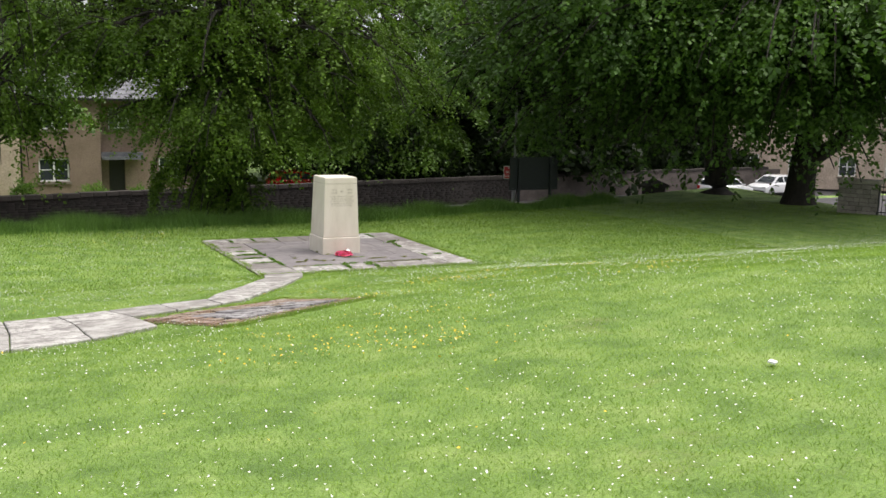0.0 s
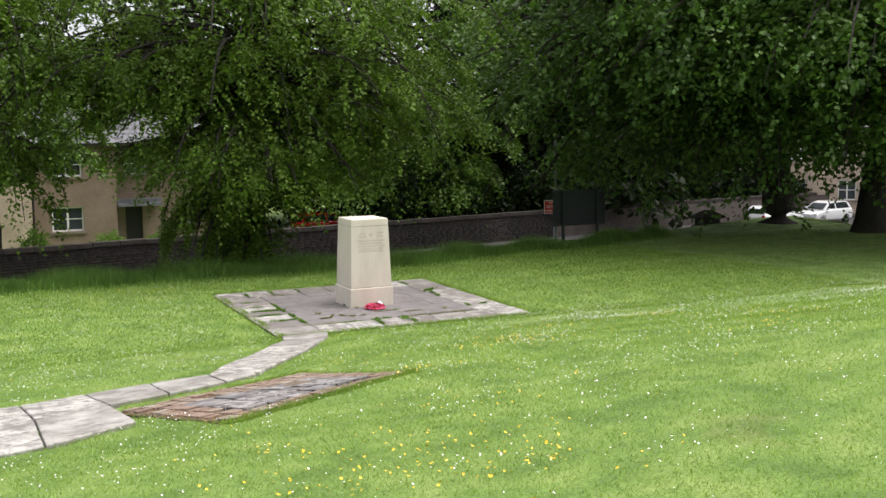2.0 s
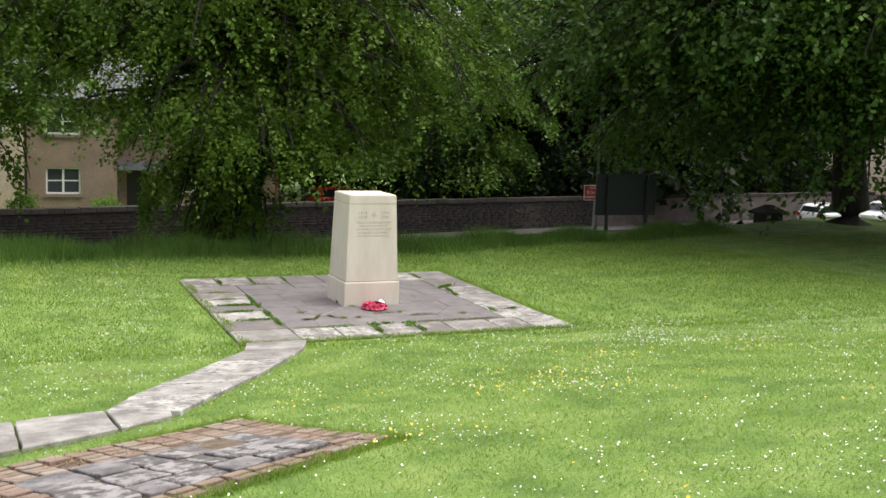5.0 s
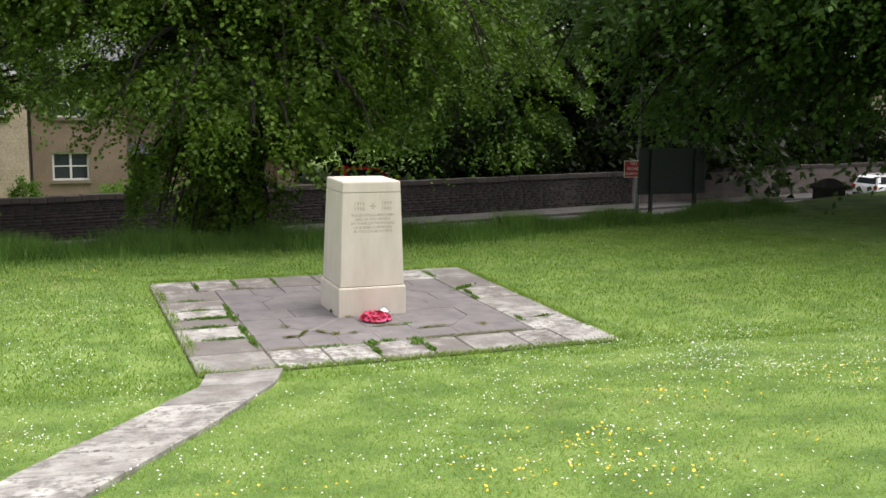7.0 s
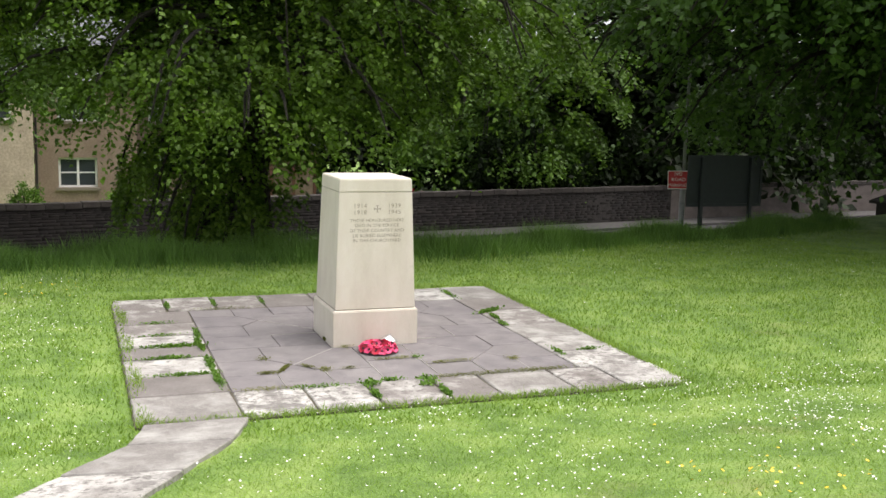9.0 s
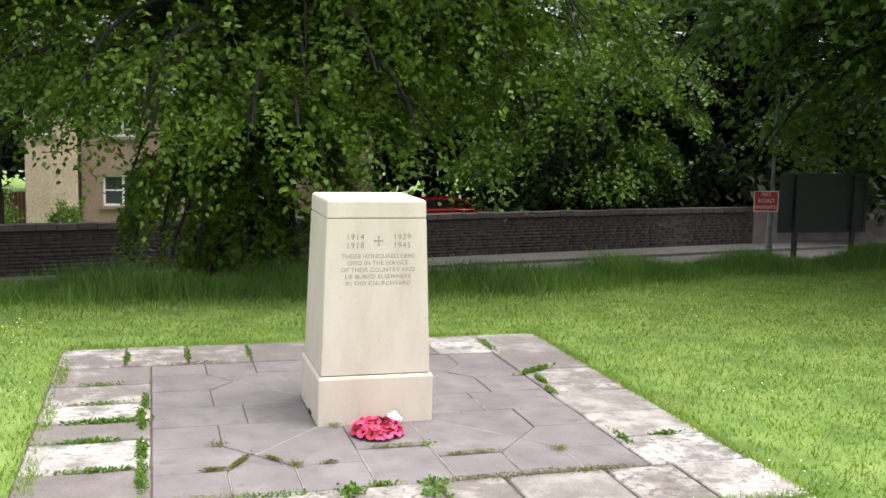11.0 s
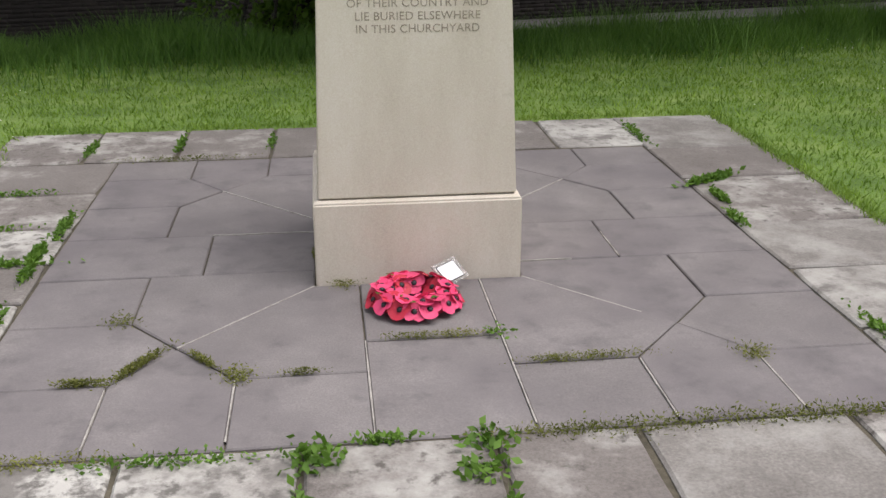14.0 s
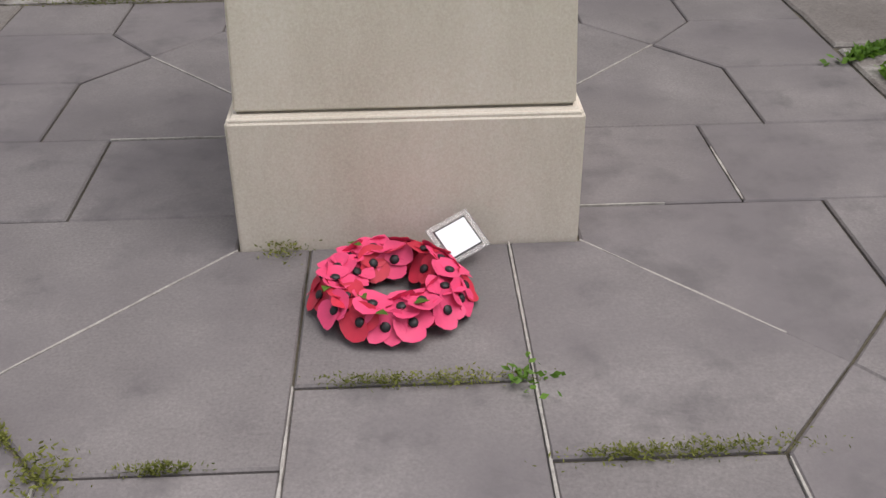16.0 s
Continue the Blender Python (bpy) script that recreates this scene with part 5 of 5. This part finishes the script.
da, db = rs.uniform(-1.46, 1.46, 6000), rs.uniform(-1.0, 1.0, 6000)
edge = (np.abs(da) > 1.05) | (db > 0.45) | (db < -0.75) | (rs.random(6000) < 0.06)
dp = np.column_stack([LC.x + lu.x * da + lv.x * db, LC.y + lu.y * da + lv.y * db])[edge & (rs.random(6000) < 0.35 + 0.65 * (np.sin(da * 3.1 + db * 2.0) > 0.1))]
blades("leaf_debris", dp, rs.uniform(0.036, 0.05, len(dp)), rs.uniform(0.008, 0.02, len(dp)), M_STRAW, "dry brown moss and leaf crumbs on the paving bricks", "debris", 1.3)
for a0, a1, b0, b1 in ((-1.5, 1.5, -1.12, -0.84), (-1.5, 1.5, -1.06, -0.94), (0.2, 1.5, 0.92, 1.06), (1.32, 1.5, -1.0, 1.0)):
    ea, eb = rs.uniform(a0, a1, 1500), rs.uniform(b0, b1, 1500)
    fringe = np.column_stack([LC.x + lu.x * ea + lv.x * eb, LC.y + lu.y * ea + lv.y * eb])
    blades("grass_fringe", fringe, rs.uniform(0.03, 0.075, 1500), rs.uniform(0.005, 0.009, 1500), M_GRASS, "grass growing over the edge of the paving bricks", "grass", 0.6)
t_edge = rs.uniform(-2.75, 2.75, 9000)
side_pick = rs.randint(0, 4, 9000)
off_edge = 2.66 + rs.normal(0.0, 0.045, 9000)
ep = np.where((side_pick == 0)[:, None], np.column_stack([t_edge, -off_edge - 0.08]), np.where((side_pick == 1)[:, None], np.column_stack([off_edge, t_edge]), np.where((side_pick == 2)[:, None], np.column_stack([-off_edge, t_edge]), np.column_stack([t_edge, off_edge + 0.14]))))
ep = ep[np.sin(ep[:, 0] * 5.0) + np.sin(ep[:, 1] * 4.3 + 1.0) + rs.normal(0, 0.5, 9000) > -0.4]
blades("grass_verge", ep, rs.uniform(0.025, 0.075, len(ep)), rs.uniform(0.005, 0.010, len(ep)), M_GRASS, "uneven grass growing over the terrace edge", "grass", 0.6)


def flowers(name, centres, spread, count, size, material, label, fold, regions=()):
    pts = [np.column_stack([rs.normal(cx, spread, count), rs.normal(cy, spread, count)]) for cx, cy in centres] + [scatter(n, *r) for n, *r in regions]
    p = np.concatenate(pts)
    p = p[~bare(p)]
    n = len(p)
    k = 6
    a = np.arange(k) * 2 * math.pi / k
    r = rs.uniform(0.7, 1.2, n)[:, None] * size
    tx, ty = rs.normal(0, 0.35, n)[:, None], rs.normal(0, 0.35, n)[:, None]
    ox, oy = r * np.cos(a), r * np.sin(a)
    z = (land(p[:, 0], p[:, 1]) + rs.uniform(0.035, 0.075, n))[:, None] + ox * tx + oy * ty + fold * r
    rim = np.stack([p[:, :1] + ox, p[:, 1:] + oy, z], -1)
    mid_p = np.concatenate([p, (z.mean(1) - fold * r[:, 0])[:, None]], 1)[:, None]
    v = np.concatenate([rim, mid_p], 1).reshape(-1, 3)
    i = np.arange(n)[:, None] * 7
    f = np.stack([np.stack([i[:, 0] + j, i[:, 0] + (j + 1) % k, i[:, 0] + 6], 1) for j in range(k)], 1).reshape(-1, 3)
    return tagged(finish(name, raw_mesh(name, v, f), material), label, "flowers", kind="stuff")


spots = [(rs.uniform(-12, 4), rs.uniform(-22, -3)) for _ in range(230)] + [(rs.uniform(2, 17), rs.uniform(-6.5, -2.6)) for _ in range(120)] + [(rs.uniform(-10, -3), rs.uniform(-6.5, 3)) for _ in range(90)]
flowers("daisies", spots, 0.33, 28, 0.0074, M_DAISY, "white daisies scattered in clusters over the lawn", 0.25,
        [(3000, -12, 6, -22.5, -3), (1500, 2, 18, -9, -2.5), (1300, -10, -2.9, -6, 5), (350, 3, 12, -2, 8)])
gold = [(rs.uniform(-6.3, -4.3), rs.uniform(-15.4, -14.0)) for _ in range(7)] + [(rs.uniform(-3.2, -0.5), rs.uniform(-10.2, -7.2)) for _ in range(7)] + [(rs.uniform(0.5, 3.5), rs.uniform(-12.2, -4.6)) for _ in range(7)] + [(-5.7, -13.3), (-3.7, -12.6)]
flowers("buttercups", gold, 0.36, 24, 0.0115, M_BUTTER, "yellow buttercups in the lawn", 0.5, [(160, -10, 4, -20, -4), (60, -7, -3, 2.6, 4.5)])


def weed(x, y, spread, count, leaf_size, name="weed_clump", label="green weeds growing in a flagstone joint", tall=0.5, along=None):
    leaf, count = leaf_size * (0.62 if along else 0.75), count * (3 if along else 2)
    if leaf_size < 0.035:
        count *= 3
    base = np.column_stack([rs.normal(0, spread, count), rs.normal(0, spread * (0.12 if along else 1), count), np.full(count, 0.0)])
    if along:
        base[:, :2] = base[:, :2] @ np.array([[math.cos(along), math.sin(along)], [-math.sin(along), math.cos(along)]])
    base[:, 2] = rs.uniform(0, 0.06, count) * tall
    ax = unit(rs.normal(size=(count, 3)) * [1, 1, 0.3] + [0, 0, tall])
    moss = leaf_size < 0.035
    v, f = leaf_cloud(rs, base, ax, rs.uniform(0.5, 1.2, count) * leaf, 0.35 if moss else 0.6)
    ob = finish(name, raw_mesh(name, v, f), M_MOSS if moss else M_WEED)
    ob.matrix_basis = pose(x, y, 0.0)
    return tagged(ob, label, "weeds", kind="stuff")


H90 = math.pi / 2
for x, y, s, c, lf, al in ((0.1, -2.02, 0.05, 40, 0.06, None), (0.06, -2.2, 0.045, 36, 0.06, None), (-0.5, -2.05, 0.05, 60, 0.06, None), (-0.55, -2.4, 0.06, 80, 0.07, H90), (-0.26, -1.97, 0.06, 50, 0.045, 0.01),
                           (1.98, 0.95, 0.1, 150, 0.07, 0.5), (1.92, 0.6, 0.06, 90, 0.06, H90), (1.86, 0.2, 0.07, 70, 0.05, H90), (-1.9, -0.2, 0.06, 110, 0.05, H90), (-1.88, 0.5, 0.1, 120, 0.05, H90), (-1.92, 0.05, 0.08, 120, 0.06, H90),
                           (-2.2, -0.06, 0.16, 150, 0.06, 0.01), (-2.3, -0.58, 0.14, 130, 0.05, 0.01), (-1.9, -0.9, 0.12, 130, 0.06, H90), (-1.9, -1.5, 0.16, 130, 0.05, H90), (-2.2, -1.28, 0.16, 100, 0.05, 0.01), (-1.0, -2.02, 0.16, 80, 0.04, 0.01),
                           (-2.07, 2.2, 0.1, 70, 0.05, H90), (-1.46, 2.3, 0.1, 60, 0.05, H90), (-0.81, 2.3, 0.1, 50, 0.04, H90), (-1.4, 1.87, 0.2, 60, 0.03, 0.01), (1.88, 2.2, 0.16, 80, 0.05, H90), (-2.3, 1.17, 0.14, 60, 0.04, 0.01), (-2.3, 0.5, 0.12, 60, 0.04, 0.01),
                           (0.08, -1.145, 0.09, 70, 0.02, 0.01), (0.27, -1.15, 0.03, 26, 0.036, None), (-0.1, -1.14, 0.06, 40, 0.02, 0.01), (-0.8, -1.42, 0.04, 50, 0.025, None), (-0.55, -1.42, 0.04, 40, 0.022, 0.01), (-0.95, -1.26, 0.05, 50, 0.025, -0.86),
                           (-1.2, -1.28, 0.08, 90, 0.03, 1.03), (-1.34, -0.84, 0.04, 30, 0.025, None), (-1.4, -1.42, 0.05, 50, 0.03, 0.01), (0.62, -1.42, 0.12, 80, 0.022, 0.05), (0.45, -1.42, 0.05, 40, 0.02, 0.01), (1.28, -1.46, 0.04, 40, 0.025, None),
                           (-0.5, -0.1, 0.03, 30, 0.025, H90), (-0.36, -0.52, 0.03, 40, 0.02, None), (0.9, -1.97, 0.3, 110, 0.03, 0.05), (1.4, -1.98, 0.2, 70, 0.03, 0.05), (0.4, -1.98, 0.16, 70, 0.03, 0.01), (-1.5, -1.98, 0.2, 60, 0.03, 0.01),
                           (2.3, -1.28, 0.06, 50, 0.05, 0.01), (1.9, -1.3, 0.08, 50, 0.05, H90), (0.12, -2.5, 0.07, 70, 0.07, H90)):
    weed(x, y, s, c, lf, along=al)
litter = tagged(part("paper_scrap", box(bmesh.new(), -0.05, 0.05, -0.03, 0.03, 0, 0.02, 0.005), M_LITTER), "scrap of white paper lying on the lawn", "litter")
litter.matrix_basis = pose(-3.0, -18.1, height(-3.0, -18.1) + 0.03, 8, 5, 30)
